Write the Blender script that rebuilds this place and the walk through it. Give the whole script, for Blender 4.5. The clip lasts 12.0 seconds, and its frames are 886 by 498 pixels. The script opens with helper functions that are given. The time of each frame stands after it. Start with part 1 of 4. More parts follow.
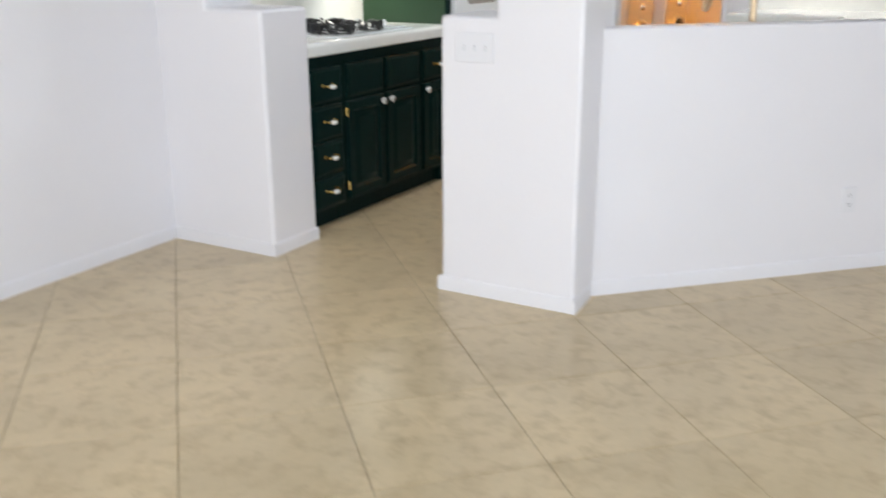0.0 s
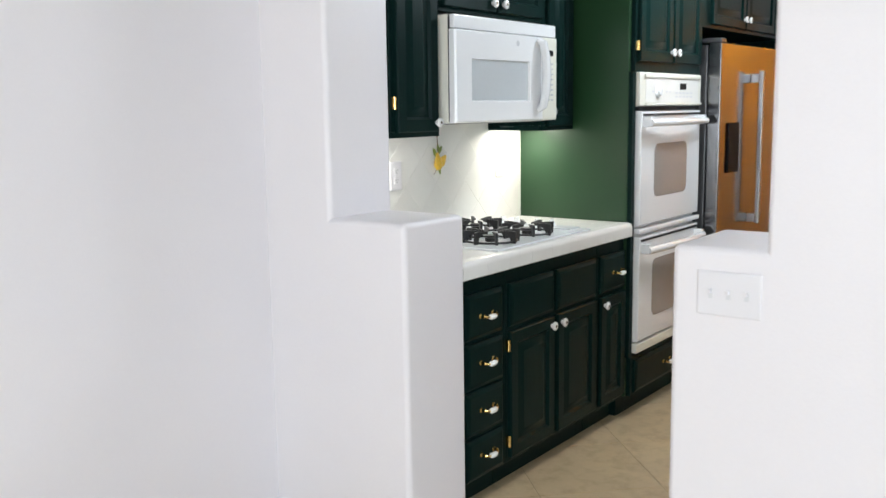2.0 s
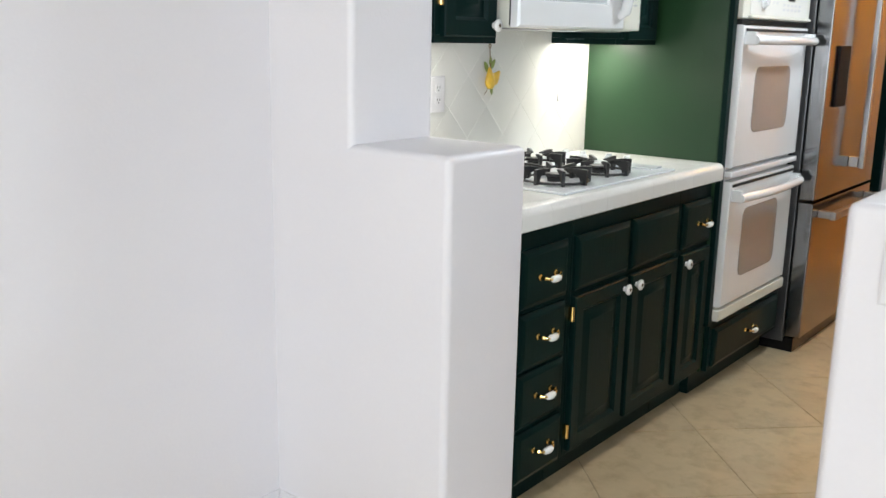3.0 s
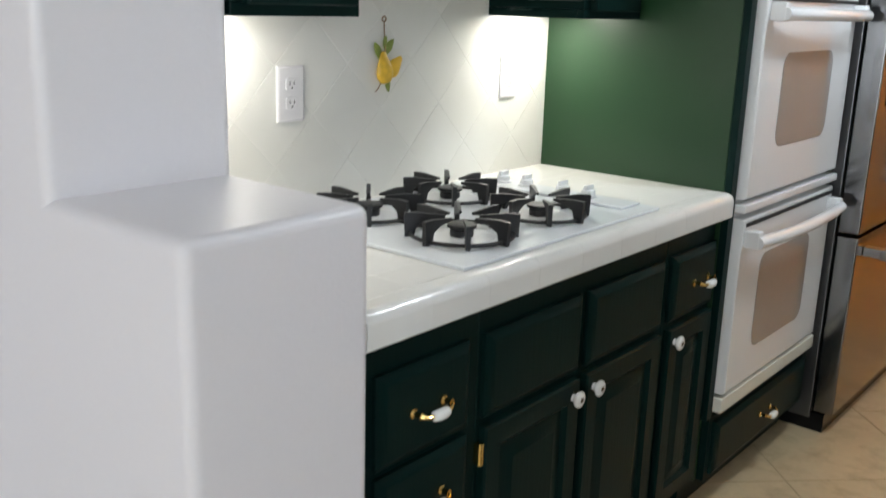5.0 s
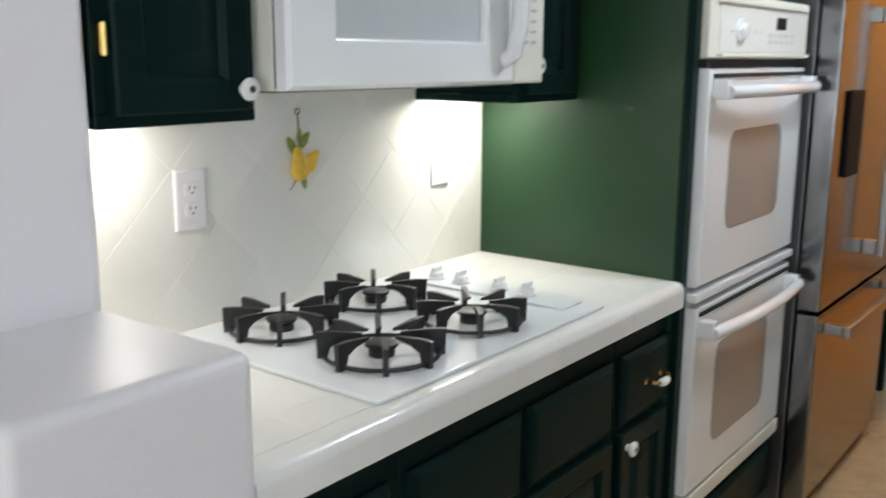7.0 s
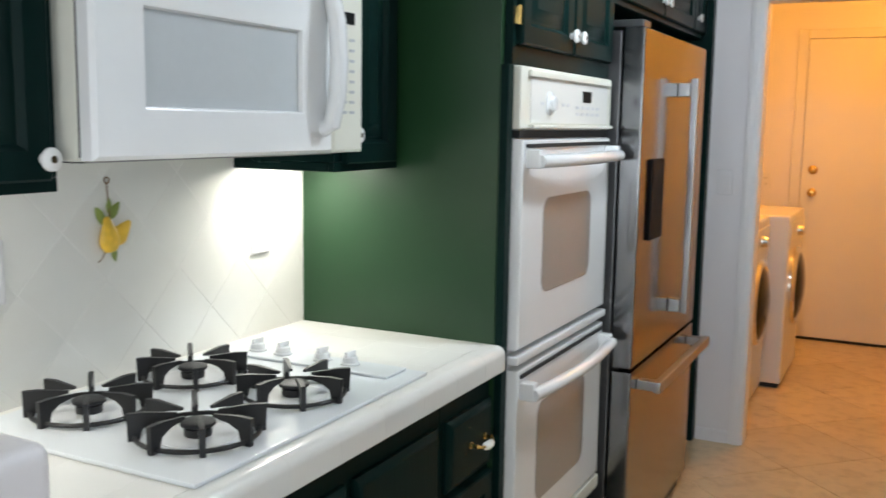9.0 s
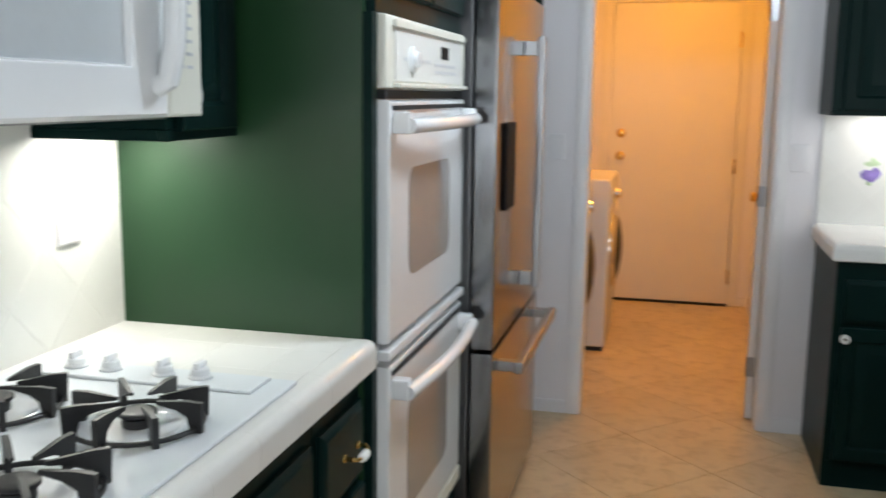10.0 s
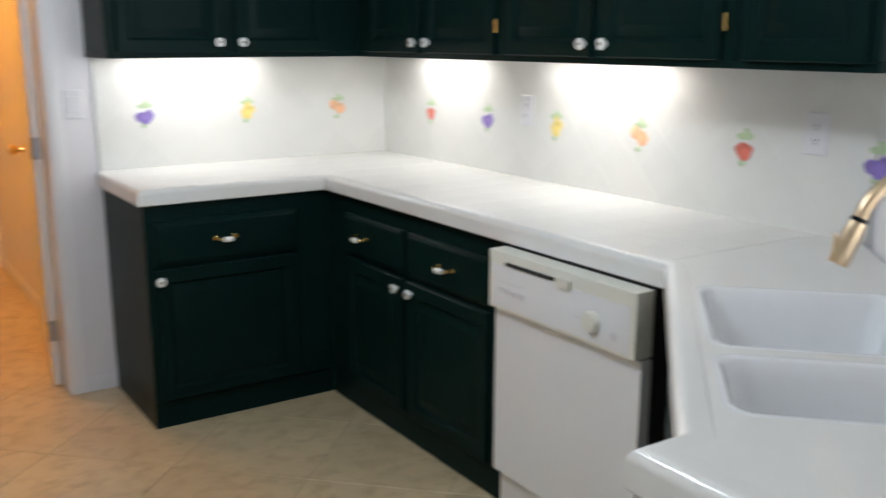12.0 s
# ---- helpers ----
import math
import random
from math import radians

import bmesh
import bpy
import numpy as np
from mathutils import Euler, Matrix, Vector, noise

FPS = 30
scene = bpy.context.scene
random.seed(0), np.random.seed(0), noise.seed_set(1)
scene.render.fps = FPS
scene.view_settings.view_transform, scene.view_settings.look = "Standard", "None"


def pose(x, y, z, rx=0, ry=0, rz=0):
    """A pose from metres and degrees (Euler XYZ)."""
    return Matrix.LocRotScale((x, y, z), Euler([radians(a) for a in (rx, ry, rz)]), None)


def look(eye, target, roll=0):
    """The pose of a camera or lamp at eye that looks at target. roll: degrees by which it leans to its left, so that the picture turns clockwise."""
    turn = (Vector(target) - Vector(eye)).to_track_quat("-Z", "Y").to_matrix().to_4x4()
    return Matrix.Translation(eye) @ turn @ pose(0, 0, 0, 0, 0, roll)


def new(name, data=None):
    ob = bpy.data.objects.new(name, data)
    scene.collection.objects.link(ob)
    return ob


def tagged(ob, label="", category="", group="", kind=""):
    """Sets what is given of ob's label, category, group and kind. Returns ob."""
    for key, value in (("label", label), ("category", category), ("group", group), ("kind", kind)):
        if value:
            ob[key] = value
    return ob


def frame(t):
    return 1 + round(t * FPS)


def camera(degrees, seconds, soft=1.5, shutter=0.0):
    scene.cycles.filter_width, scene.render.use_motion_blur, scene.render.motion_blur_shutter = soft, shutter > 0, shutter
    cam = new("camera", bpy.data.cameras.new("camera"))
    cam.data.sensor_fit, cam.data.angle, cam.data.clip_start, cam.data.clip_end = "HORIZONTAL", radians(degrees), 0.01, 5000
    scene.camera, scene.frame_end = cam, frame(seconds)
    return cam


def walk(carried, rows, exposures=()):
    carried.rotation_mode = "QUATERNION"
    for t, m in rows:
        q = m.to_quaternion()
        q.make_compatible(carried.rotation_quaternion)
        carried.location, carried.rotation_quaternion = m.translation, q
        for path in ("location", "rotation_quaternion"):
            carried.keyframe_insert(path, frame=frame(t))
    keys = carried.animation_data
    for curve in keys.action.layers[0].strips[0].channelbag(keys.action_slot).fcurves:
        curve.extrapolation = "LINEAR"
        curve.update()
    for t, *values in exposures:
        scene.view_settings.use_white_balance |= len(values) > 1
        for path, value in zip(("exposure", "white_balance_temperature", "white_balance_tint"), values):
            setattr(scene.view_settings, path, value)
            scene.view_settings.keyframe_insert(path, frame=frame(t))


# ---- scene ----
cam = camera(50.8, 12.0, soft=1.5, shutter=0.5)
PATH = [
    (0, (2.732, -0.699, 1.343), (1.791, 0.957, 0.732), -0.2),
    (0.3, (2.59, -0.633, 1.386), (1.576, 0.998, 0.828), -1.9),
    (0.5, (2.52, -0.568, 1.407), (1.474, 1.068, 0.93), -1.7),
    (1, (2.348, -0.307, 1.423), (1.173, 1.275, 1.078), -0.2),
    (1.5, (2.125, -0.026, 1.45), (0.857, 1.49, 1.143), 1.0),
    (2, (1.849, 0.238, 1.458), (0.669, 1.825, 1.161), -0.8),
    (2.5, (1.595, 0.521, 1.413), (0.369, 2.052, 1.022), 0.3),
    (3, (1.355, 0.797, 1.374), (0.142, 2.324, 0.929), 1.1),
    (4.8, (0.99, 1.809, 1.384), (-0.263, 3.274, 0.85), 0.4),
    (5, (0.939, 1.876, 1.387), (-0.292, 3.366, 0.874), 1.7),
    (5.2, (0.93, 1.926, 1.409), (-0.324, 3.406, 0.922), 0.6),
    (5.5, (0.927, 1.985, 1.419), (-0.41, 3.389, 0.931), 0.1),
    (6, (0.917, 2.05, 1.438), (-0.51, 3.375, 0.982), 0.3),
    (6.5, (0.891, 2.095, 1.452), (-0.457, 3.499, 0.992), 0.0),
    (7, (0.874, 2.092, 1.458), (-0.319, 3.647, 1.055), 0.3),
    (7.2, (0.872, 2.087, 1.467), (-0.273, 3.686, 1.102), 0.6),
    (9, (0.88, 2.106, 1.469), (-0.015, 3.874, 1.203), 0.9),
    (9.5, (0.741, 2.235, 1.462), (0.026, 4.079, 1.161), 0.6),
    (10, (0.604, 2.337, 1.449), (0.132, 4.252, 1.121), 0.7),
    (10.5, (0.47, 2.369, 1.473), (0.42, 4.333, 1.099), -0.4),
    (11, (0.35, 2.429, 1.445), (0.794, 4.335, 1.03), -0.8),
    (11.5, (0.313, 2.522, 1.446), (1.061, 4.325, 1.01), 0.0),
    (12, (0.266, 2.565, 1.458), (1.345, 4.191, 1.019), 0.1),
]
walk(cam, [(t, look(e, g, r)) for t, e, g, r in PATH], [(0, 0.05, 6500, 10), (1.5, 0.05, 6500, 10), (2.5, 0.15, 6600, 10), (3.2, 0.05, 6600, 9), (4.8, -0.28, 6550, 9), (7.2, -0.3, 6550, 9), (9.0, -0.16, 6450, 8), (10.0, -0.22, 6350, 8), (10.7, -0.14, 6350, 9), (12.0, -0.02, 6350, 10)])

# ---- world and light ----
world = bpy.data.worlds.new("sky")
scene.world = world
world.use_nodes = True
wn = world.node_tree.nodes
sky = wn.new("ShaderNodeTexSky")
sky.sky_type = "NISHITA"
sky.sun_disc = False
sky.sun_elevation = radians(50)
sky.sun_rotation = radians(200)
wn["Background"].inputs["Strength"].default_value = 0.12
world.node_tree.links.new(sky.outputs["Color"], wn["Background"].inputs["Color"])

CEIL, GROUND = 2.55, -0.014
LIVING_X1, LIVING_Y0 = 5.2, -4.0


def area(name, m, sx, sy, watts, color, spread=180):
    d = bpy.data.lights.new(name, "AREA")
    d.shape, d.size, d.size_y, d.energy, d.color, d.spread = "RECTANGLE", sx, sy, watts, color, radians(spread)
    ob = new(name, d)
    ob.matrix_world = m
    return ob


DAY = (0.70, 0.83, 1.0)
# daylight in the two window openings of the living room
area("window_daylight", look((2.6, LIVING_Y0 + 0.03, 1.45), (2.6, 0, 1.3)), 3.6, 1.9, 138, (0.865, 0.93, 1.0))
area("window_daylight", look((LIVING_X1 - 0.03, -0.9, 1.35), (0, -0.6, 1.2)), 3.0, 2.1, 100, DAY)
# unseen lamp added to brighten the kitchen, and the laundry ceiling lamp
bulb = bpy.data.lights.new("kitchen_fill_lamp", "POINT")
bulb.energy, bulb.color, bulb.shadow_soft_size = 46, (0.80, 0.90, 1.0), 0.10
new("kitchen_fill_lamp", bulb).location = (0.60, 4.45, CEIL - 0.24)
bulb = bpy.data.lights.new("laundry_lamp", "POINT")
bulb.energy, bulb.color, bulb.shadow_soft_size = 41, (1.0, 0.385, 0.035), 0.09
new("laundry_lamp", bulb).location = (0.65, 7.7, CEIL - 0.20)
# lamps under the wall cabinets
LAMP = (1.0, 0.96, 0.93)
UZ0, NUZ = 1.355, 1.385
CABINET_LAMPS = ((-0.50, 4.01, 0.06, 0.20, 3.0), (-0.52, 2.96, 0.06, 0.16, 1.8),
                 (1.60, 6.42, 0.56, 0.06, 2.1), (2.45, 5.93, 0.06, 0.46, 1.8), (2.45, 4.97, 0.06, 0.58, 2.3))
for px, py, dx, dy, w in CABINET_LAMPS:
    area("cabinet_lamp", look((px, py, (UZ0 if px < 0 else NUZ) + 0.0095), (px, py, 0)), dx, dy, w, LAMP if px > 0 else (1.0, 0.97, 0.89))


# ---- materials ----
def material(name, color, rough=0.5, metal=0.0, vary=0.06, scale=3.0, grain=60.0, bump=0.0, coat=0.0, tint=None, rnd=0.0, emit=None, spec=0.5):
    """Principled paint, metal or ceramic with two scales of variation and fine relief."""
    m = bpy.data.materials.new(name)
    m.use_nodes = True
    n, l = m.node_tree.nodes, m.node_tree.links
    b = n["Principled BSDF"]
    b.inputs["Roughness"].default_value = rough
    b.inputs["Metallic"].default_value = metal
    b.inputs["Coat Weight"].default_value = coat
    b.inputs["Specular IOR Level"].default_value = spec
    if emit:
        b.inputs["Emission Color"].default_value = (*emit[0], 1)
        b.inputs["Emission Strength"].default_value = emit[1]
    co = n.new("ShaderNodeTexCoord")
    n1 = n.new("ShaderNodeTexNoise")
    n1.inputs["Scale"].default_value = scale
    n1.inputs["Detail"].default_value = 4
    n2 = n.new("ShaderNodeTexNoise")
    n2.inputs["Scale"].default_value = grain
    n2.inputs["Detail"].default_value = 3
    for t in (n1, n2):
        l.new(co.outputs["Object"], t.inputs["Vector"])
    mixf = n.new("ShaderNodeMath")
    mixf.operation = "MULTIPLY_ADD"
    mixf.inputs[1].default_value = 0.35
    l.new(n2.outputs["Fac"], mixf.inputs[0])
    l.new(n1.outputs["Fac"], mixf.inputs[2])
    ramp = n.new("ShaderNodeValToRGB")
    ramp.color_ramp.elements[0].position, ramp.color_ramp.elements[1].position = 0.4, 0.95
    lo = tint or [c * (1 - vary) for c in color]
    hi = [min(1, c * (1 + vary)) for c in color]
    ramp.color_ramp.elements[0].color, ramp.color_ramp.elements[1].color = (*lo, 1), (*hi, 1)
    l.new(mixf.outputs[0], ramp.inputs[0])
    out = ramp.outputs["Color"]
    if rnd:
        oi = n.new("ShaderNodeObjectInfo")
        hsv = n.new("ShaderNodeHueSaturation")
        mr = n.new("ShaderNodeMapRange")
        mr.inputs["To Min"].default_value, mr.inputs["To Max"].default_value = 1 - rnd, 1 + rnd
        l.new(oi.outputs["Random"], mr.inputs["Value"])
        l.new(mr.outputs[0], hsv.inputs["Value"])
        l.new(out, hsv.inputs["Color"])
        out = hsv.outputs["Color"]
    l.new(out, b.inputs["Base Color"])
    rr = n.new("ShaderNodeMapRange")
    rr.inputs["To Min"].default_value, rr.inputs["To Max"].default_value = max(0.02, rough * 0.93), min(1, rough * 1.08)
    l.new(n1.outputs["Fac"], rr.inputs["Value"])
    l.new(rr.outputs[0], b.inputs["Roughness"])
    if bump:
        bp = n.new("ShaderNodeBump")
        bp.inputs["Strength"].default_value = bump
        bp.inputs["Distance"].default_value = 0.002
        l.new(n2.outputs["Fac"], bp.inputs["Height"])
        l.new(bp.outputs["Normal"], b.inputs["Normal"])
    return m


def floor_tile_material():
    """Beige ceramic tile with cloudy mottling, brown flecks and a satin glaze."""
    m = material("floor_tile", (0.585, 0.464, 0.288), 0.30, vary=0.12, scale=2.2, grain=30, bump=0.15, rnd=0.05)
    n, l = m.node_tree.nodes, m.node_tree.links
    b = n["Principled BSDF"]
    src = b.inputs["Base Color"].links[0].from_socket
    co = n.new("ShaderNodeNewGeometry")
    fl = n.new("ShaderNodeTexNoise")
    fl.inputs["Scale"].default_value, fl.inputs["Detail"].default_value, fl.inputs["Roughness"].default_value = 13.0, 5, 0.6
    fl.inputs["Distortion"].default_value = 0.25
    l.new(co.outputs["Position"], fl.inputs["Vector"])
    rp = n.new("ShaderNodeValToRGB")
    rp.color_ramp.elements[0].position, rp.color_ramp.elements[1].position = 0.47, 0.86
    l.new(fl.outputs["Fac"], rp.inputs[0])
    mx = n.new("ShaderNodeMix")
    mx.data_type = "RGBA"
    mx.inputs["B"].default_value = (0.38, 0.275, 0.145, 1)
    l.new(rp.outputs["Color"], mx.inputs["Factor"])
    l.new(src, mx.inputs["A"])
    l.new(mx.outputs["Result"], b.inputs["Base Color"])
    return m


def steel_material():
    """Brushed stainless steel with fine vertical streaks."""
    m = material("stainless_steel", (0.20, 0.20, 0.205), 0.17, metal=1.0, vary=0.03)
    n, l = m.node_tree.nodes, m.node_tree.links
    b = n["Principled BSDF"]
    co = n.new("ShaderNodeTexCoord")
    mp = n.new("ShaderNodeMapping")
    mp.inputs["Scale"].default_value = (160, 160, 2)
    ns = n.new("ShaderNodeTexNoise")
    ns.inputs["Scale"].default_value = 2.0
    l.new(co.outputs["Object"], mp.inputs["Vector"])
    l.new(mp.outputs["Vector"], ns.inputs["Vector"])
    bp = n.new("ShaderNodeBump")
    bp.inputs["Strength"].default_value, bp.inputs["Distance"].default_value = 0.08, 0.0005
    l.new(ns.outputs["Fac"], bp.inputs["Height"])
    l.new(bp.outputs["Normal"], b.inputs["Normal"])
    return m


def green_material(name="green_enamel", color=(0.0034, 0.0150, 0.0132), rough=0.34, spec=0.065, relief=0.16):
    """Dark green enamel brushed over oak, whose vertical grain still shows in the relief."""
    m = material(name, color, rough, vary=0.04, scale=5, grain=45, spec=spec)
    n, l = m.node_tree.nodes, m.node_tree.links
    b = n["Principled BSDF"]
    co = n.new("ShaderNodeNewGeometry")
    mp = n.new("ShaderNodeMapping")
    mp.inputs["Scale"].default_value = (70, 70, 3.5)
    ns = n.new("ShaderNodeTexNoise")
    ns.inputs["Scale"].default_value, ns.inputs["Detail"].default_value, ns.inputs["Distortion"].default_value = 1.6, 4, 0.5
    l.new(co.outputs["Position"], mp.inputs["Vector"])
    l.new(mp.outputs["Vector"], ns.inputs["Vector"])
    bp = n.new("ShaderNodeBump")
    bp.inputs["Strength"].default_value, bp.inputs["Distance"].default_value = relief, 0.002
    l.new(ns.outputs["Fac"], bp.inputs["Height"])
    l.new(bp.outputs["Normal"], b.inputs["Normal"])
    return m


WALL = material("wall_paint", (0.805, 0.78, 0.795), 0.34, vary=0.02, scale=1.2, grain=120, bump=0.22)
CEILING = material("ceiling_paint", (0.80, 0.80, 0.79), 0.9, vary=0.02, grain=90, bump=0.4)
TRIM = material("trim_paint", (0.825, 0.81, 0.812), 0.35, vary=0.02, bump=0.05)
GROUT = material("floor_grout", (0.38, 0.30, 0.19), 0.9, vary=0.2, scale=9, grain=200, bump=0.4)
TILE = floor_tile_material()
GREEN = green_material()
# the same green, lightened: lamplight on the panel is put into its colour
PLYLIT = green_material("lamplit_green_on_plywood", (0.0128, 0.0455, 0.0165), 0.32, 0.42, 0.12)
CERAMIC = material("white_glazed_tile", (0.82, 0.81, 0.77), 0.14, vary=0.02, scale=6, grain=25, bump=0.04, rnd=0.012)
WALLTILE = material("cream_glazed_tile", (0.80, 0.79, 0.745), 0.20, vary=0.02, scale=5, grain=25, bump=0.05, rnd=0.015)
TGROUT = material("white_grout", (0.80, 0.79, 0.745), 0.85, vary=0.06, grain=200, bump=0.3)
WHITE = material("white_appliance_enamel", (0.84, 0.85, 0.855), 0.20, vary=0.015, coat=0.3)
MATTEWHITE = material("warm_white_plastic", (0.80, 0.785, 0.74), 0.45, vary=0.02)
BISQUE = material("off_white_plastic", (0.78, 0.77, 0.68), 0.35, vary=0.02)
GLASSGREY = material("grey_oven_glass", (0.33, 0.30, 0.28), 0.08, vary=0.05)
MWGLASS = material("grey_screened_glass", (0.54, 0.57, 0.585), 0.12, vary=0.04)
WHITEGLASS = material("white_ceramic_glass", (0.78, 0.81, 0.83), 0.06, vary=0.01)
IRON = material("black_cast_iron", (0.012, 0.012, 0.013), 0.42, vary=0.2, grain=250, bump=0.3)
BLACK = material("black_gloss", (0.008, 0.008, 0.009), 0.12, vary=0.1, spec=0.2)
MATTEBLACK = material("matte_black_plastic", (0.006, 0.006, 0.006), 0.55, vary=0.1, spec=0.08)
DARK = material("dark_rubber", (0.013, 0.013, 0.013), 0.7, vary=0.2)
BRASS = material("polished_brass", (0.75, 0.52, 0.18), 0.18, metal=1.0, vary=0.08)
AGED = material("aged_brass", (0.10, 0.07, 0.035), 0.35, metal=0.8, vary=0.1)
KNOB = material("white_porcelain", (0.86, 0.86, 0.84), 0.12, vary=0.01)
STEEL = steel_material()
BRUSHED = material("brushed_handle_metal", (0.36, 0.36, 0.365), 0.32, metal=1.0, vary=0.03)
BRONZE = material("champagne_bronze", (0.62, 0.47, 0.30), 0.28, metal=1.0, vary=0.05)
PLATE = material("white_switch_plastic", (0.77, 0.755, 0.77), 0.30, vary=0.01)
LIGHTPRINT = material("pale_grey_plastic", (0.68, 0.68, 0.69), 0.4, vary=0.03)
BASEPAINT = material("baseboard_paint", (0.79, 0.768, 0.78), 0.4, vary=0.02, bump=0.05)
PRINT = material("grey_print", (0.50, 0.51, 0.53), 0.5, vary=0.05)
DOORP = material("door_paint", (0.76, 0.74, 0.70), 0.4, vary=0.02, bump=0.05)
WASHER = material("washer_white", (0.75, 0.74, 0.73), 0.25, vary=0.02)
CHROME = material("chrome", (0.8, 0.8, 0.8), 0.08, metal=1.0, vary=0.02)
PEAR = material("yellow_pear_glaze", (0.74, 0.46, 0.045), 0.35, vary=0.25, scale=20)
LEAF = material("leaf_green", (0.22, 0.28, 0.06), 0.5, vary=0.25, scale=20)
TWINE = material("brown_twine", (0.22, 0.13, 0.06), 0.9, vary=0.2)
FRUIT = {"purple": material("purple_glaze", (0.27, 0.19, 0.52), 0.3, vary=0.3, scale=25),
         "yellow": material("yellow_glaze", (0.82, 0.66, 0.20), 0.3, vary=0.2, scale=25),
         "orange": material("orange_glaze", (0.84, 0.48, 0.27), 0.3, vary=0.2, scale=25),
         "red": material("red_glaze", (0.68, 0.17, 0.12), 0.3, vary=0.25, scale=25)}
PALELEAF = material("pale_leaf_glaze", (0.50, 0.62, 0.38), 0.3, vary=0.25, scale=25)
GLOW = material("lamp_diffuser", (0.9, 0.9, 0.88), 0.5, emit=((1.0, 0.96, 0.9), 2.5))
WARMGLOW = material("warm_lamp_diffuser", (0.9, 0.8, 0.6), 0.5, emit=((1.0, 0.6, 0.25), 6.0))
GLASS = material("window_glass", (0.9, 0.95, 0.95), 0.02, vary=0.01)
GLASS.node_tree.nodes["Principled BSDF"].inputs["Transmission Weight"].default_value = 1.0


# ---- mesh helpers ----
def box(bm, x0, y0, z0, x1, y1, z1, bev=0.0, seg=2):
    vs = [bm.verts.new((x, y, z)) for x in (x0, x1) for y in (y0, y1) for z in (z0, z1)]
    fs = [bm.faces.new([vs[i] for i in q]) for q in ((0, 1, 3, 2), (4, 6, 7, 5), (0, 4, 5, 1), (2, 3, 7, 6), (0, 2, 6, 4), (1, 5, 7, 3))]
    if bev:
        es = list({e for f in fs for e in f.edges})
        bmesh.ops.bevel(bm, geom=es, offset=bev, segments=seg, profile=0.5, affect="EDGES")
    return bm


def lathe(bm, prof, m=Matrix(), n=16):
    """Turn a profile of (radius, height) round the local z axis of m."""
    loops = []
    for r, z in prof:
        loops.append([bm.verts.new(m @ Vector((r * math.cos(2 * math.pi * k / n), r * math.sin(2 * math.pi * k / n), z))) for k in range(n)])
    for a, b in zip(loops, loops[1:]):
        for k in range(n):
            bm.faces.new((a[k], a[(k + 1) % n], b[(k + 1) % n], b[k]))
    bm.faces.new(list(reversed(loops[0])))
    bm.faces.new(loops[-1])
    return bm


def tube(bm, pts, r, n=8, flat=1.0):
    """A tube of radius r (a number, or one for each point) along the points."""
    pts = [Vector(p) for p in pts]
    rs = r if isinstance(r, (list, tuple)) else [r] * len(pts)
    loops, up = [], None
    for i, p in enumerate(pts):
        d = (pts[min(i + 1, len(pts) - 1)] - pts[max(i - 1, 0)]).normalized()
        if up is None:
            up = d.orthogonal().normalized()
        up = (up - d * up.dot(d)).normalized()
        side = d.cross(up)
        loops.append([bm.verts.new(p + rs[i] * (up * math.cos(2 * math.pi * k / n) + flat * side * math.sin(2 * math.pi * k / n))) for k in range(n)])
    for a, b in zip(loops, loops[1:]):
        for k in range(n):
            bm.faces.new((a[k], a[(k + 1) % n], b[(k + 1) % n], b[k]))
    bm.faces.new(list(reversed(loops[0])))
    bm.faces.new(loops[-1])
    return bm


def arc(c, r, a0, a1, n, u, v):
    c, u, v = Vector(c), Vector(u), Vector(v)
    return [c + r * (u * math.cos(a0 + (a1 - a0) * k / n) + v * math.sin(a0 + (a1 - a0) * k / n)) for k in range(n + 1)]


def rings(bm, x0, z0, x1, z1, prof, y=0.0, corner=0.0):
    """Nested rectangles in the xz plane; prof holds (inset, height towards -y); the first and last are closed."""
    loops = []
    for ins, out in prof:
        a, b, c, d = x0 + ins, z0 + ins, x1 - ins, z1 - ins
        if corner:
            r = max(0.002, corner - ins)
            pts = []
            for cx, cz, a0 in ((c - r, b + r, -90), (c - r, d - r, 0), (a + r, d - r, 90), (a + r, b + r, 180)):
                pts += [(cx + r * math.cos(radians(a0 + 22.5 * k)), cz + r * math.sin(radians(a0 + 22.5 * k))) for k in range(5)]
        else:
            pts = [(a, b), (c, b), (c, d), (a, d)]
        loops.append([bm.verts.new((px, y - out, pz)) for px, pz in pts])
    n = len(loops[0])
    for a, b in zip(loops, loops[1:]):
        for k in range(n):
            bm.faces.new((a[k], a[(k + 1) % n], b[(k + 1) % n], b[k]))
    bm.faces.new(list(reversed(loops[0])))
    bm.faces.new(loops[-1])
    return bm


def prism(bm, pts, z0, z1, chamfer=0.0):
    """Upright prism over a polygon of (x, y), its top edge chamfered."""
    n = len(pts)
    cx, cy = sum(p[0] for p in pts) / n, sum(p[1] for p in pts) / n
    size = max(math.hypot(p[0] - cx, p[1] - cy) for p in pts)
    k = 1 - chamfer / size
    low = [bm.verts.new((x, y, z0)) for x, y in pts]
    mid = [bm.verts.new((x, y, z1 - chamfer * 0.6)) for x, y in pts] if chamfer else low
    top = [bm.verts.new((cx + (x - cx) * k, cy + (y - cy) * k, z1)) for x, y in pts]
    for a, b in ((low, mid), (mid, top)) if chamfer else ((low, top),):
        for i in range(n):
            bm.faces.new((a[i], a[(i + 1) % n], b[(i + 1) % n], b[i]))
    bm.faces.new(top)
    bm.faces.new(list(reversed(low)))
    return bm


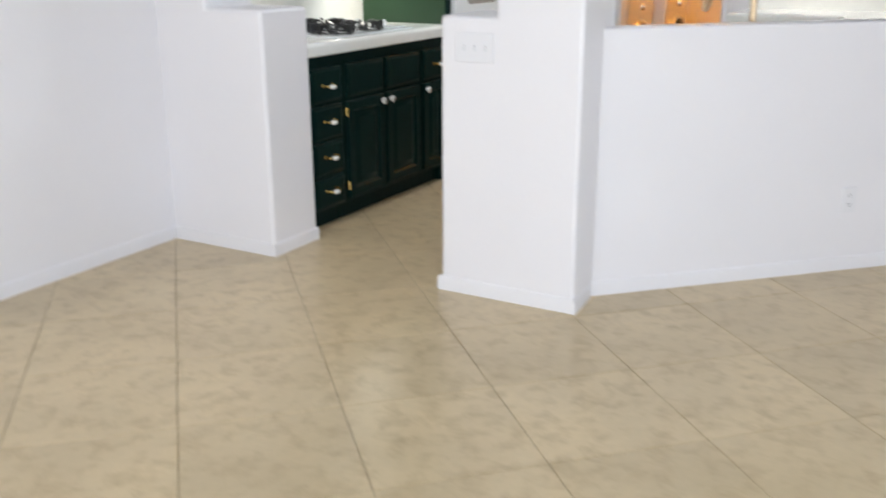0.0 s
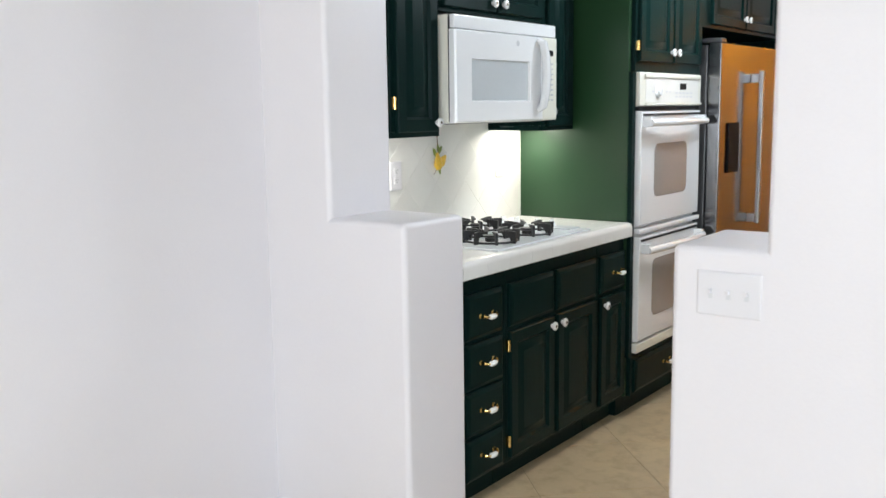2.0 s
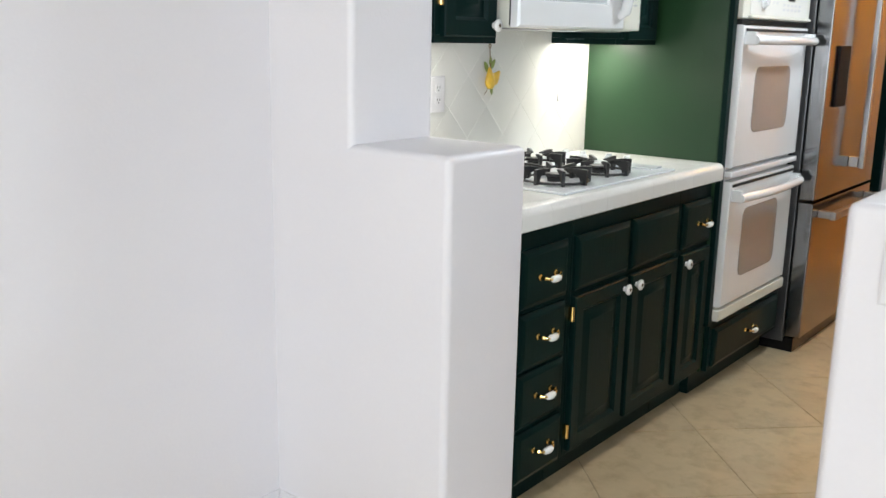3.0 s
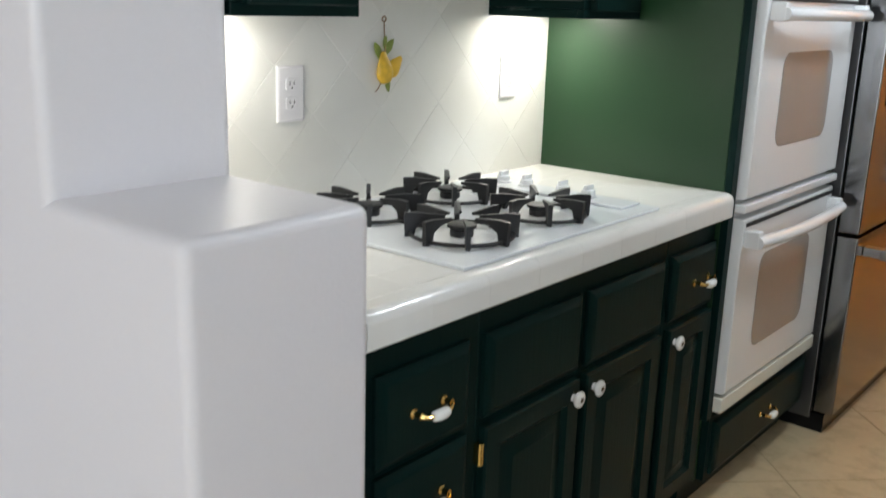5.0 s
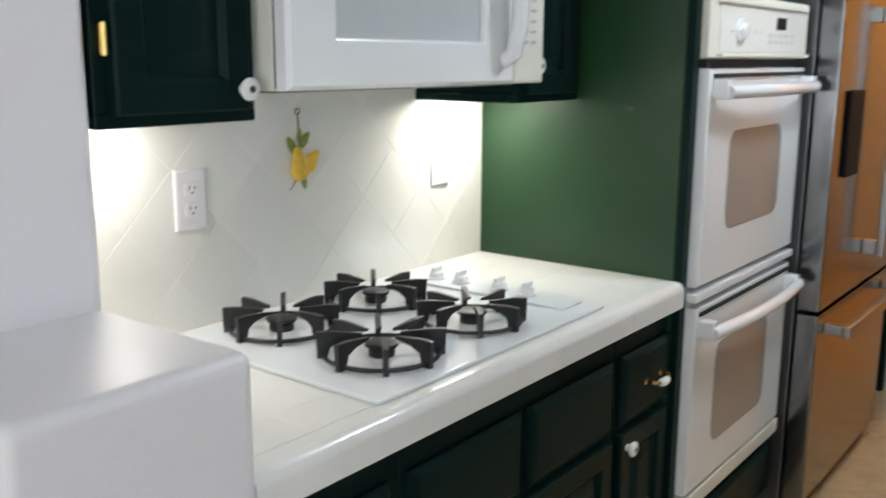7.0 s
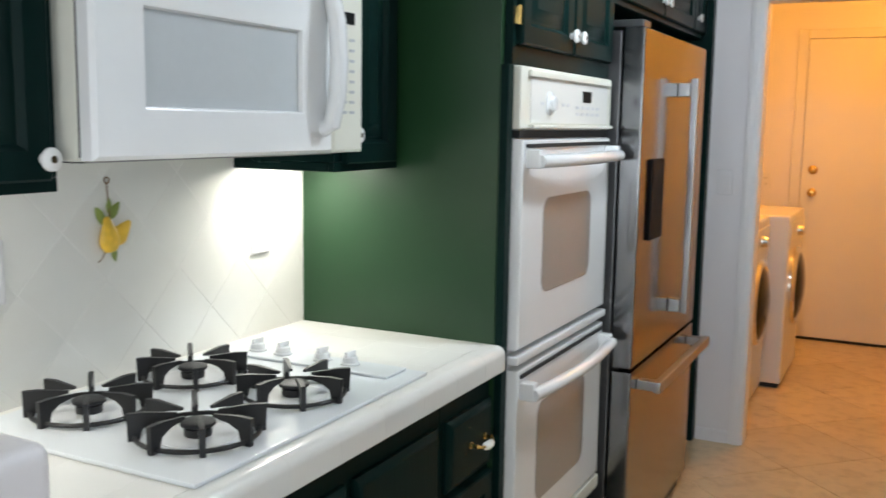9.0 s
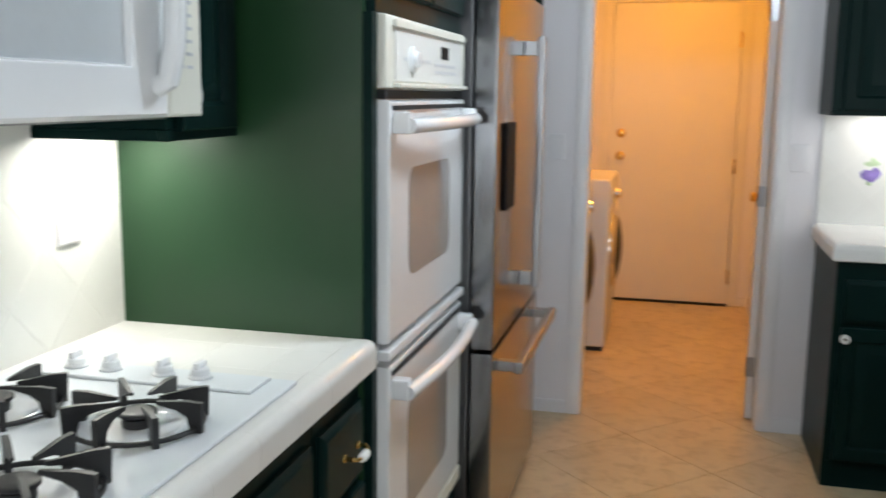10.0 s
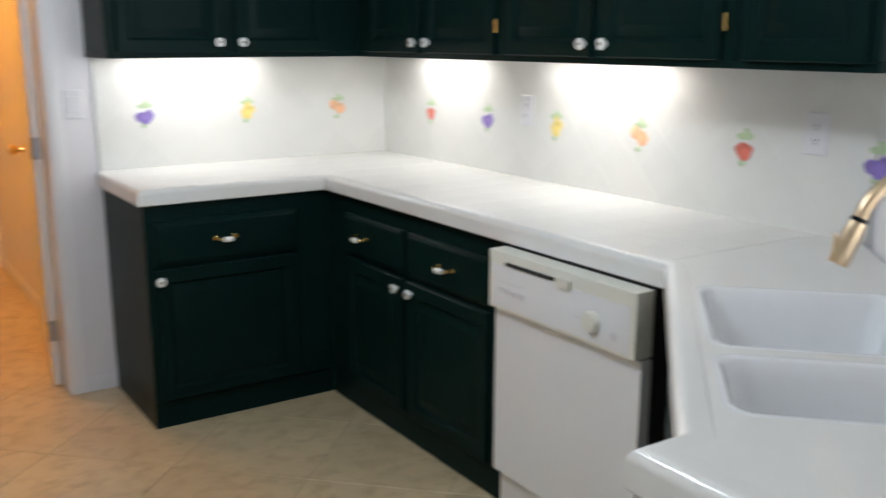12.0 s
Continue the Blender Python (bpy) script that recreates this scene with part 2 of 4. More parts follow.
def mesh_of(name, bm, mat, smooth=True):
    bmesh.ops.recalc_face_normals(bm, faces=bm.faces[:])
    me = bpy.data.meshes.new(name)
    bm.to_mesh(me)
    bm.free()
    me.materials.append(mat)
    if smooth:
        me.polygons.foreach_set("use_smooth", [True] * len(me.polygons))
        me.set_sharp_from_angle(angle=radians(35))
    return me


def part(name, bm, mat, parent=None, label="", smooth=True):
    ob = new(name, mesh_of(name, bm, mat, smooth))
    if smooth:
        ob.modifiers.new("normals", "WEIGHTED_NORMAL").keep_sharp = True
    if parent:
        ob.parent = parent
    if label:
        tagged(ob, label)
    return ob


def thing(name, m, label, category, group=""):
    ob = new(name)
    ob.empty_display_size = 0.1
    ob.matrix_world = m
    return tagged(ob, label, category, group)


def setting(name, bm, mat, label="", category=""):
    return tagged(part(name, bm, mat), label, category or name.split("_")[0], "", "structure")


B = bmesh.new

# ---- walls, floor and ceiling ----
KX0, KX1, FARY = -0.61, 2.565, 6.535
LAUN_Y1 = 9.13
bm = B()
box(bm, KX0 - 0.12, LIVING_Y0 - 0.12, -0.1, KX0, LAUN_Y1 + 0.12, CEIL)
setting("wall_west", bm, WALL, "smooth white painted plaster wall", "wall")
bm = B()
box(bm, KX0, LIVING_Y0 - 0.12, -0.1, 0.8, LIVING_Y0, CEIL)
box(bm, 4.4, LIVING_Y0 - 0.12, -0.1, LIVING_X1 + 0.12, LIVING_Y0, CEIL)
box(bm, 0.8, LIVING_Y0 - 0.12, -0.1, 4.4, LIVING_Y0, 0.5)
box(bm, 0.8, LIVING_Y0 - 0.12, 2.4, 4.4, LIVING_Y0, CEIL)
setting("wall_south", bm, WALL, "white painted living room wall with a window opening", "wall")
bm = B()
box(bm, LIVING_X1, LIVING_Y0, -0.1, LIVING_X1 + 0.12, -2.4, CEIL)
box(bm, LIVING_X1, 0.6, -0.1, LIVING_X1 + 0.12, 3.9, CEIL)
box(bm, LIVING_X1, -2.4, -0.1, LIVING_X1 + 0.12, 0.6, 0.3)
box(bm, LIVING_X1, -2.4, 2.4, LIVING_X1 + 0.12, 0.6, CEIL)
setting("wall_east", bm, WALL, "white painted living room wall with a window opening", "wall")
bm = B()
box(bm, KX1, 3.81, -0.1, LIVING_X1 + 0.12, 3.93, CEIL)
setting("wall_living_north", bm, WALL, "white painted living room wall", "wall")
bm = B()
box(bm, KX1, 3.93, -0.1, KX1 + 0.12, FARY + 0.12, CEIL)
setting("wall_kitchen_east", bm, WALL, "white painted kitchen wall behind the tiles", "wall")
DX0, DX1, DTOP = 0.234, 1.009, 2.03
bm = B()
box(bm, KX0, FARY, -0.1, DX0 - 0.019, FARY + 0.12, CEIL)
box(bm, DX1 + 0.019, FARY, -0.1, KX1, FARY + 0.12, CEIL)
box(bm, DX0 - 0.019, FARY, DTOP + 0.019, DX1 + 0.019, FARY + 0.12, CEIL)
setting("wall_kitchen_north", bm, WALL, "white painted kitchen wall with a doorway", "wall")
bm = B()
box(bm, KX0, LAUN_Y1, -0.1, 1.6, LAUN_Y1 + 0.12, CEIL)
setting("wall_laundry_north", bm, WALL, "painted laundry wall under warm light", "wall")
bm = B()
box(bm, 1.16, FARY + 0.12, -0.1, 1.28, LAUN_Y1, CEIL)
setting("wall_laundry_east", bm, WALL, "painted laundry wall under warm light", "wall")
bm = B()
box(bm, KX0 - 0.12, LIVING_Y0 - 0.12, CEIL, LIVING_X1 + 0.12, 3.93, CEIL + 0.1)
box(bm, KX0 - 0.12, 3.93, CEIL, KX1 + 0.12, LAUN_Y1 + 0.12, CEIL + 0.1)
setting("ceiling", bm, CEILING, "flat white ceiling")
bm = B()
box(bm, KX0 - 0.12, LIVING_Y0 - 0.12, -0.12, LIVING_X1 + 0.12, 3.93, GROUND - 0.0022)
box(bm, KX0 - 0.12, 3.93, -0.12, KX1 + 0.12, LAUN_Y1 + 0.12, GROUND - 0.0022)
floor = setting("floor", bm, GROUT, "beige square floor tiles laid diagonally with fine tan joints")


STUB_Y0, STUB_Y1, SHOULDER = 2.505, 2.832, 1.10


def plaster_block(bm, x0, y0, x1, y1, z1, keep, rad=0.02):
    """An upright block whose edges are rounded like plaster corners, but for those that keep() holds sharp."""
    vs = [bm.verts.new((x, y, z)) for x in (x0, x1) for y in (y0, y1) for z in (GROUND, z1)]
    fs = [bm.faces.new([vs[i] for i in q]) for q in ((0, 1, 3, 2), (4, 6, 7, 5), (0, 4, 5, 1), (2, 3, 7, 6), (0, 2, 6, 4), (1, 5, 7, 3))]
    es = [e for e in {e for f in fs for e in f.edges} if not keep((e.verts[0].co + e.verts[1].co) / 2)]
    bmesh.ops.bevel(bm, geom=es, offset=rad, segments=4, profile=0.5, affect="EDGES")


bm = B()
plaster_block(bm, KX0, STUB_Y0 + 0.0006, -0.305, STUB_Y1 - 0.0006, CEIL, lambda c: c.z < 0.01 or c.z > 2.5 or c.x < -0.6)
setting("wall_stub_west", bm, WALL, "white plaster wall end beside the cooktop", "wall")
bm = B()
plaster_block(bm, -0.36, STUB_Y0, 0.014, STUB_Y1, SHOULDER, lambda c: c.z < 0.01 or c.x < -0.35)
setting("wall_shoulder_west", bm, WALL, "low white plaster shoulder wall with rounded edges", "wall")
bm = B()
plaster_block(bm, 0.902, STUB_Y0, 1.20, 2.87, SHOULDER + 0.005, lambda c: c.z < 0.01 or c.x > 1.19)
setting("wall_shoulder_east", bm, WALL, "low white plaster shoulder wall with rounded edges", "wall")
bm = B()
prism(bm, [(1.142, STUB_Y0 - 0.0006), (1.494, STUB_Y0 - 0.0006), (1.478, 2.875), (1.142, 2.875)], GROUND, CEIL)
es = [e for e in bm.edges if abs(e.verts[0].co.z - e.verts[1].co.z) > 1]
bmesh.ops.bevel(bm, geom=es, offset=0.018, segments=4, profile=0.5, affect="EDGES")
setting("wall_column", bm, WALL, "white plaster column beside the low wall", "wall")
# diagonal half wall with the pass-through above it
Q = Vector((1.452, 2.700, 0))
EX, EY = Vector((math.sqrt(0.5), math.sqrt(0.5), 0)), Vector((-math.sqrt(0.5), math.sqrt(0.5), 0))
SILL = 1.06


def diag(s, d):
    p = Q + EX * s + EY * d
    return (p.x, p.y)


bm = B()
prism(bm, [diag(-0.02, 0), diag(1.575, 0), diag(1.575, 0.12), diag(-0.02, 0.12)], GROUND, SILL)
es = [e for e in bm.edges if e.verts[0].co.z > 1 and e.verts[1].co.z > 1]
bmesh.ops.bevel(bm, geom=es, offset=0.014, segments=3, profile=0.5, affect="EDGES")
setting("wall_half", bm, WALL, "white diagonal half wall below the pass-through", "wall")
bm = B()
prism(bm, [diag(-0.02, 0), diag(1.575, 0), diag(1.575, 0.12), diag(-0.02, 0.12)], 2.12, CEIL)
setting("wall_header", bm, WALL, "white wall above the pass-through", "wall")


def base_run(p, q, h=0.06, t=0.011):
    """A baseboard along the floor from p to q, its thickness to the left of the way."""
    p, q = Vector((*p, GROUND)), Vector((*q, GROUND))
    d = (q - p).normalized()
    nrm = Vector((-d.y, d.x, 0))
    bm = B()
    prof = [(0, 0), (t, 0), (t, h - 0.012), (t * 0.5, h), (0, h)]
    a = [bm.verts.new(p + nrm * u + Vector((0, 0, z))) for u, z in prof]
    b = [bm.verts.new(q + nrm * u + Vector((0, 0, z))) for u, z in prof]
    for i in range(5):
        bm.faces.new((a[i], a[(i + 1) % 5], b[(i + 1) % 5], b[i]))
    bm.faces.new(a)
    bm.faces.new(list(reversed(b)))
    setting("baseboard", bm, BASEPAINT, "white painted baseboard", "baseboard")


for p, q in (((KX0, STUB_Y0), (KX0, LIVING_Y0)), ((0.014, STUB_Y0), (KX0 + 0.013, STUB_Y0)), ((0.014, STUB_Y1), (0.014, STUB_Y0 - 0.013)),
             ((1.496, STUB_Y0), (0.902, STUB_Y0)), ((0.902, STUB_Y0 - 0.011), (0.902, 2.87)), ((1.482, 2.70), (1.496, STUB_Y0 - 0.013)),
             (diag(1.575, 0), diag(0.0, 0)), ((LIVING_X1, 3.81), (KX1 + 0.02, 3.81)), ((0.165, FARY), (0.02, FARY)), ((1.20, FARY), (1.07, FARY)),
             ((1.16, LAUN_Y1), (1.085, LAUN_Y1)), ((1.16, FARY + 0.12), (1.16, LAUN_Y1 - 0.013)), ((KX0, LAUN_Y1), (KX0, FARY + 0.12))):
    base_run(p, q)

# window frames of the living room
for k, (m, w, h) in enumerate(((pose(0.8, LIVING_Y0 - 0.06, 0.5, 0, 0, 0), 3.6, 1.9), (pose(LIVING_X1 + 0.06, 0.6, 0.3, 0, 0, -90), 3.0, 2.1))):
    wd = tagged(new("window_%d" % (k + 1)), "large white framed living room window", "window", "", "structure")
    wd.matrix_world = m
    bm = B()
    for x in (0, w / 2 - 0.02, w - 0.05):
        box(bm, x, -0.03, 0, x + 0.05, 0.03, h)
    box(bm, 0.05, -0.029, 0, w - 0.05, 0.029, 0.05)
    box(bm, 0.05, -0.029, h - 0.05, w - 0.05, 0.029, h)
    part("window_frame", bm, TRIM, wd)
    bm = B()
    box(bm, 0.05, -0.003, 0.05, w - 0.05, 0.003, h - 0.05)
    part("pane", bm, GLASS, wd).visible_shadow = False

# ---- kitchen door frame and the open laundry door ----
fr = tagged(new("door_frame"), "white painted door casing and jamb", "door frame", "", "structure")
for name, x0, x1, z1 in (("jamb", DX0 - 0.019, DX0, DTOP), ("jamb", DX1, DX1 + 0.019, DTOP)):
    bm = B()
    box(bm, x0, FARY - 0.001, GROUND, x1, FARY + 0.122, z1)
    part(name, bm, TRIM, fr)
bm = B()
box(bm, DX0 - 0.019, FARY - 0.001, DTOP, DX1 + 0.019, FARY + 0.122, DTOP + 0.019)
part("head_jamb", bm, TRIM, fr)
for side in (-1, 1):
    for x in (DX0, DX1):
        s = -1 if x == DX0 else 1
        bm = B()
        yy = FARY - 0.0 if side < 0 else FARY + 0.12
        a, b = sorted((x + s * 0.006, x + s * 0.062))
        y0, y1 = (yy - 0.016, yy) if side < 0 else (yy, yy + 0.016)
        box(bm, a, y0, GROUND, b, y1, DTOP + 0.062, 0.004)
        box(bm, a + 0.012, y0 - 0.004, GROUND + 0.001, b - 0.012, y1 - 0.001, DTOP + 0.05, 0.003)
        part("casing", bm, TRIM, fr)
    bm = B()
    y0, y1 = (FARY - 0.0155, FARY) if side < 0 else (FARY + 0.12, FARY + 0.1355)
    box(bm, DX0 - 0.06, y0, DTOP + 0.006, DX1 + 0.06, y1, DTOP + 0.062, 0.004)
    part("head_casing", bm, TRIM, fr)


def round_knob(parent, m, mat, r=0.027, label="polished brass door knob"):
    bm = B()
    lathe(bm, [(0.030, 0), (0.030, 0.005), (0.013, 0.010), (0.012, 0.028), (r * 0.8, 0.036), (r, 0.048), (r * 0.85, 0.060), (0.010, 0.066)], m, 18)
    return part("knob", bm, mat, parent, label)


leaf = thing("door_leaf", pose(DX1 - 0.002, FARY + 0.124, GROUND + 0.008, 0, 0, 83), "plain white door standing open against the laundry side", "door")
bm = B()
box(bm, 0, 0, 0, 0.76, 0.036, 2.01, 0.003)
part("panel", bm, DOORP, leaf)
round_knob(leaf, pose(0.70, 0.036, 0.95, -90, 0, 0), BRASS)
round_knob(leaf, pose(0.70, 0.0, 0.95, 90, 0, 0), BRASS)
for z in (0.20, 0.98, 1.78):
    bm = B()
    box(bm, -0.003, 0.003, z, -0.0005, 0.034, z + 0.09)
    tube(bm, [(-0.004, 0.036, z), (-0.004, 0.036, z + 0.09)], 0.005)
    part("hinge", bm, BRUSHED, leaf, "grey metal hinge")

# garage door at the end of the laundry
gd = thing("laundry_back_door", pose(0.150, LAUN_Y1 - 0.03, GROUND), "flat painted door with brass deadbolt and knob", "door")
bm = B()
box(bm, 0, 0, 0.016, 0.855, 0.032, 2.10, 0.003)
part("panel", bm, DOORP, gd)
bm = B()
for x0, x1 in ((-0.075, -0.004), (0.859, 0.93)):
    box(bm, x0, 0.012, 0, x1, 0.0295, 2.17, 0.004)
box(bm, -0.0035, 0.012, 2.105, 0.8585, 0.029, 2.169, 0.004)
part("casing", bm, DOORP, gd)
bm = B()
box(bm, -0.004, -0.01, 0.0, 0.859, 0.0295, 0.012)
part("threshold", bm, DARK, gd, "dark metal threshold")
round_knob(gd, pose(0.076, 0, 1.047, 90, 0, 0), BRASS)
bm = B()
lathe(bm, [(0.031, 0), (0.031, 0.012), (0.022, 0.020), (0.010, 0.022)], pose(0.076, 0, 1.205, 90, 0, 0), 18)
part("deadbolt", bm, BRASS, gd, "polished brass deadbolt")
for z in (0.16, 0.94, 1.80):
    bm = B()
    box(bm, 0.848, -0.004, z, 0.862, 0.0, z + 0.10)
    part("hinge", bm, BRASS, gd)


# ---- cabinet pieces ----
KNOB_MESH = None
BRASS_DOT = None


def cabinet_knob(parent, x, y, z):
    """White porcelain knob with a brass screw, standing out towards -y."""
    global KNOB_MESH, BRASS_DOT
    if KNOB_MESH is None:
        KNOB_MESH = mesh_of("knob", lathe(B(), [(0.009, 0), (0.0080, 0.005), (0.011, 0.009), (0.0165, 0.0115), (0.0185, 0.0155), (0.0178, 0.0195), (0.0140, 0.0218), (0.0060, 0.0226)], pose(0, 0, 0, 90, 0, 0), 18), KNOB)
        BRASS_DOT = mesh_of("screw", lathe(B(), [(0.0062, 0.0212), (0.0058, 0.0234), (0.002, 0.0242)], pose(0, 0, 0, 90, 0, 0), 10), AGED)
    k = new("knob", KNOB_MESH)
    k.parent, k.location = parent, (x, y, z)
    tagged(k, "white porcelain knob")
    d = new("screw", BRASS_DOT)
    d.parent = k
    return k


PULL = {}


def drawer_pull(parent, x, y, z):
    """Brass bail pull with a white porcelain grip."""
    if not PULL:
        bm = B()
        for s in (-1, 1):
            lathe(bm, [(0.009, 0), (0.009, 0.003), (0.005, 0.006), (0.0045, 0.016), (0.006, 0.020)], pose(s * 0.040, 0, 0, 90, 0, 0), 12)
        tube(bm, [(s * u, v, z) for s, u, v, z in ((-1, 0.040, -0.017, 0), (-1, 0.036, -0.024, -0.002), (-1, 0.028, -0.028, -0.004), (-1, 0.012, -0.029, -0.005),
                                                   (1, 0.012, -0.029, -0.005), (1, 0.028, -0.028, -0.004), (1, 0.036, -0.024, -0.002), (1, 0.040, -0.017, 0))],
             [0.0045, 0.004, 0.0038, 0.004, 0.004, 0.0038, 0.004, 0.0045], 8)
        PULL["arm"] = mesh_of("pull", bm, BRASS)
        PULL["grip"] = mesh_of("grip", tube(B(), [(-0.020, -0.029, -0.005), (-0.017, -0.029, -0.005), (-0.008, -0.030, -0.0055), (0.008, -0.030, -0.0055), (0.017, -0.029, -0.005), (0.020, -0.029, -0.005)],
                                            [0.006, 0.009, 0.0105, 0.0105, 0.009, 0.006], 12), KNOB)
    a = new("pull", PULL["arm"])
    a.parent, a.location = parent, (x, y, z)
    tagged(a, "brass drawer pull")
    g = new("grip", PULL["grip"])
    g.parent = a
    tagged(g, "white porcelain grip")
    return a


def door_panel(parent, x0, z0, x1, z1, y=0.0, knob=None, hinge=None, rise=0.045):
    """Raised panel cabinet door; knob: its place; hinge: x of two brass hinges."""
    bm = B()
    rings(bm, x0, z0, x1, z1, [(0, 0), (0, 0.015), (0.004, 0.019), (0.046, 0.019), (0.052, 0.014), (0.056, 0.009), (0.066, 0.009), (0.092, 0.017), (0.094, 0.0175)], y)
    d = part("door", bm, GREEN, parent)
    if knob:
        cabinet_knob(d, knob[0], y - 0.019, knob[1])
    if hinge is not None:
        for z in (z0 + rise, z1 - rise - 0.03):
            bm = B()
            tube(bm, [(hinge, y - 0.012, z), (hinge, y - 0.012, z + 0.045)], 0.006, 10)
            box(bm, hinge - 0.006, y - 0.012, z + 0.002, hinge + 0.006, y - 0.0005, z + 0.043)
            part("hinge", bm, BRASS, d, "small brass hinge")
    return d


def drawer_front(parent, x0, z0, x1, z1, y=0.0, pull=None, knob=None):
    bm = B()
    rings(bm, x0, z0, x1, z1, [(0, 0), (0, 0.009), (0.003, 0.011), (0.016, 0.018), (0.019, 0.019)], y)
    d = part("drawer", bm, GREEN, parent)
    if pull:
        drawer_pull(d, pull[0], y - 0.019, pull[1])
    if knob:
        cabinet_knob(d, knob[0], y - 0.019, knob[1])
    return d


def carcass(parent, w, d, z0, z1, kick=True, mat=GREEN, recess=0.065):
    bm = B()
    box(bm, 0, 0, z0, w, d, z1, 0.002, 1)
    part("body", bm, mat, parent)
    if kick:
        bm = B()
        box(bm, 0.002, recess, GROUND, w - 0.002, d - 0.01, z0)
        part("toe_kick", bm, GREEN, parent)


def hung_carcass(parent, w, d, z0, z1):
    """A wall cabinet's box, its underside set up between a front rail and two side rails."""
    bm = B()
    box(bm, 0, 0, z0 + 0.022, w, d, z1, 0.002, 1)
    part("body", bm, GREEN, parent)
    for name, x0, y0, x1, y1 in (("bottom_rail", 0, 0, w, 0.019), ("side_rail", 0, 0.0192, 0.014, d), ("side_rail", w - 0.014, 0.0192, w, d)):
        bm = B()
        box(bm, x0, y0, z0, x1, y1, z0 + 0.0218, 0.0015, 1)
        part(name, bm, GREEN, parent)


# ---- cooktop side: front faces +x, local x runs along +y ----
FX = -0.035


def west(name, y0, label, category="cabinet", group="", x=FX, z=0.0):
    return thing(name, pose(x, y0, z, 0, 0, 90), label, category, group)


c = west("base_cabinet", 2.84, "dark green base cabinet with four drawers under the cooktop counter", group="base cabinets")
carcass(c, 0.325, 0.56, 0.09, 0.865)
for z0, z1, zp in ((0.63, 0.80, 0.705), (0.445, 0.615, 0.53), (0.27, 0.435, 0.352), (0.10, 0.255, 0.18)):
    drawer_front(c, 0.045, z0, 0.288, z1, 0, pull=(0.165, zp + 0.010))
c = west("base_cabinet", 3.165, "dark green base cabinet with two doors and false drawer fronts", group="base cabinets")
carcass(c, 0.745, 0.56, 0.09, 0.865)
for x0, x1 in ((0.012, 0.345), (0.375, 0.718)):
    drawer_front(c, x0, 0.63, x1, 0.80)
door_panel(c, 0.012, 0.11, 0.345, 0.612, 0, knob=(0.318, 0.577), hinge=0.004)
door_panel(c, 0.375, 0.11, 0.718, 0.612, 0, knob=(0.402, 0.577))
c = west("base_cabinet", 3.91, "narrow dark green base cabinet with one drawer and door", group="base cabinets")
carcass(c, 0.27, 0.56, 0.09, 0.865)
drawer_front(c, 0.018, 0.63, 0.262, 0.80, 0, pull=(0.165, 0.716))
door_panel(c, 0.018, 0.11, 0.262, 0.612, 0, knob=(0.045, 0.577))

# tall oven cabinet
OVY, OVX = 4.188, -0.006
c = west("oven_cabinet", OVY, "tall dark green cabinet around the double oven", x=OVX)
W = 0.795
# this panel's lighter green carries the cabinet lamp's light; the other stays plain
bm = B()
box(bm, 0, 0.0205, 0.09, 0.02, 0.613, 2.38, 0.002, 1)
part("side_panel", bm, PLYLIT, c, "green plywood side panel, lamplight put into its colour")
bm = B()
box(bm, W - 0.02, 0.0, 0.09, W, 0.613, 2.38, 0.002, 1)
part("side_panel", bm, GREEN, c)
bm = B()
box(bm, 0.02, 0.0, 0.09, W - 0.02, 0.56, 0.28)
part("lower_box", bm, GREEN, c)
bm = B()
box(bm, 0.02, 0.0, 1.6135, W - 0.02, 0.56, 2.38)
part("upper_box", bm, GREEN, c)
bm = B()
box(bm, 0.02, 0.575, 0.28, W - 0.02, 0.595, 1.63)
part("back_panel", bm, GREEN, c)
for x0, x1 in ((0.0, 0.0335), (W - 0.0225, W - 0.0205)):
    bm = B()
    box(bm, x0, 0.0, 0.2805, x1, 0.02, 1.613, 0.001, 1)
    part("stile", bm, GREEN, c)
bm = B()
box(bm, 0.002, 0.065, GROUND, W - 0.002, 0.56, 0.09)
part("toe_kick", bm, GREEN, c)
drawer_front(c, 0.045, 0.105, W - 0.045, 0.265, 0, pull=(W / 2, 0.19))
door_panel(c, 0.042, 1.662, 0.405, 2.34, 0, knob=(0.382, 1.710), hinge=0.033)
door_panel(c, 0.422, 1.662, 0.770, 2.34, 0, knob=(0.447, 1.710))


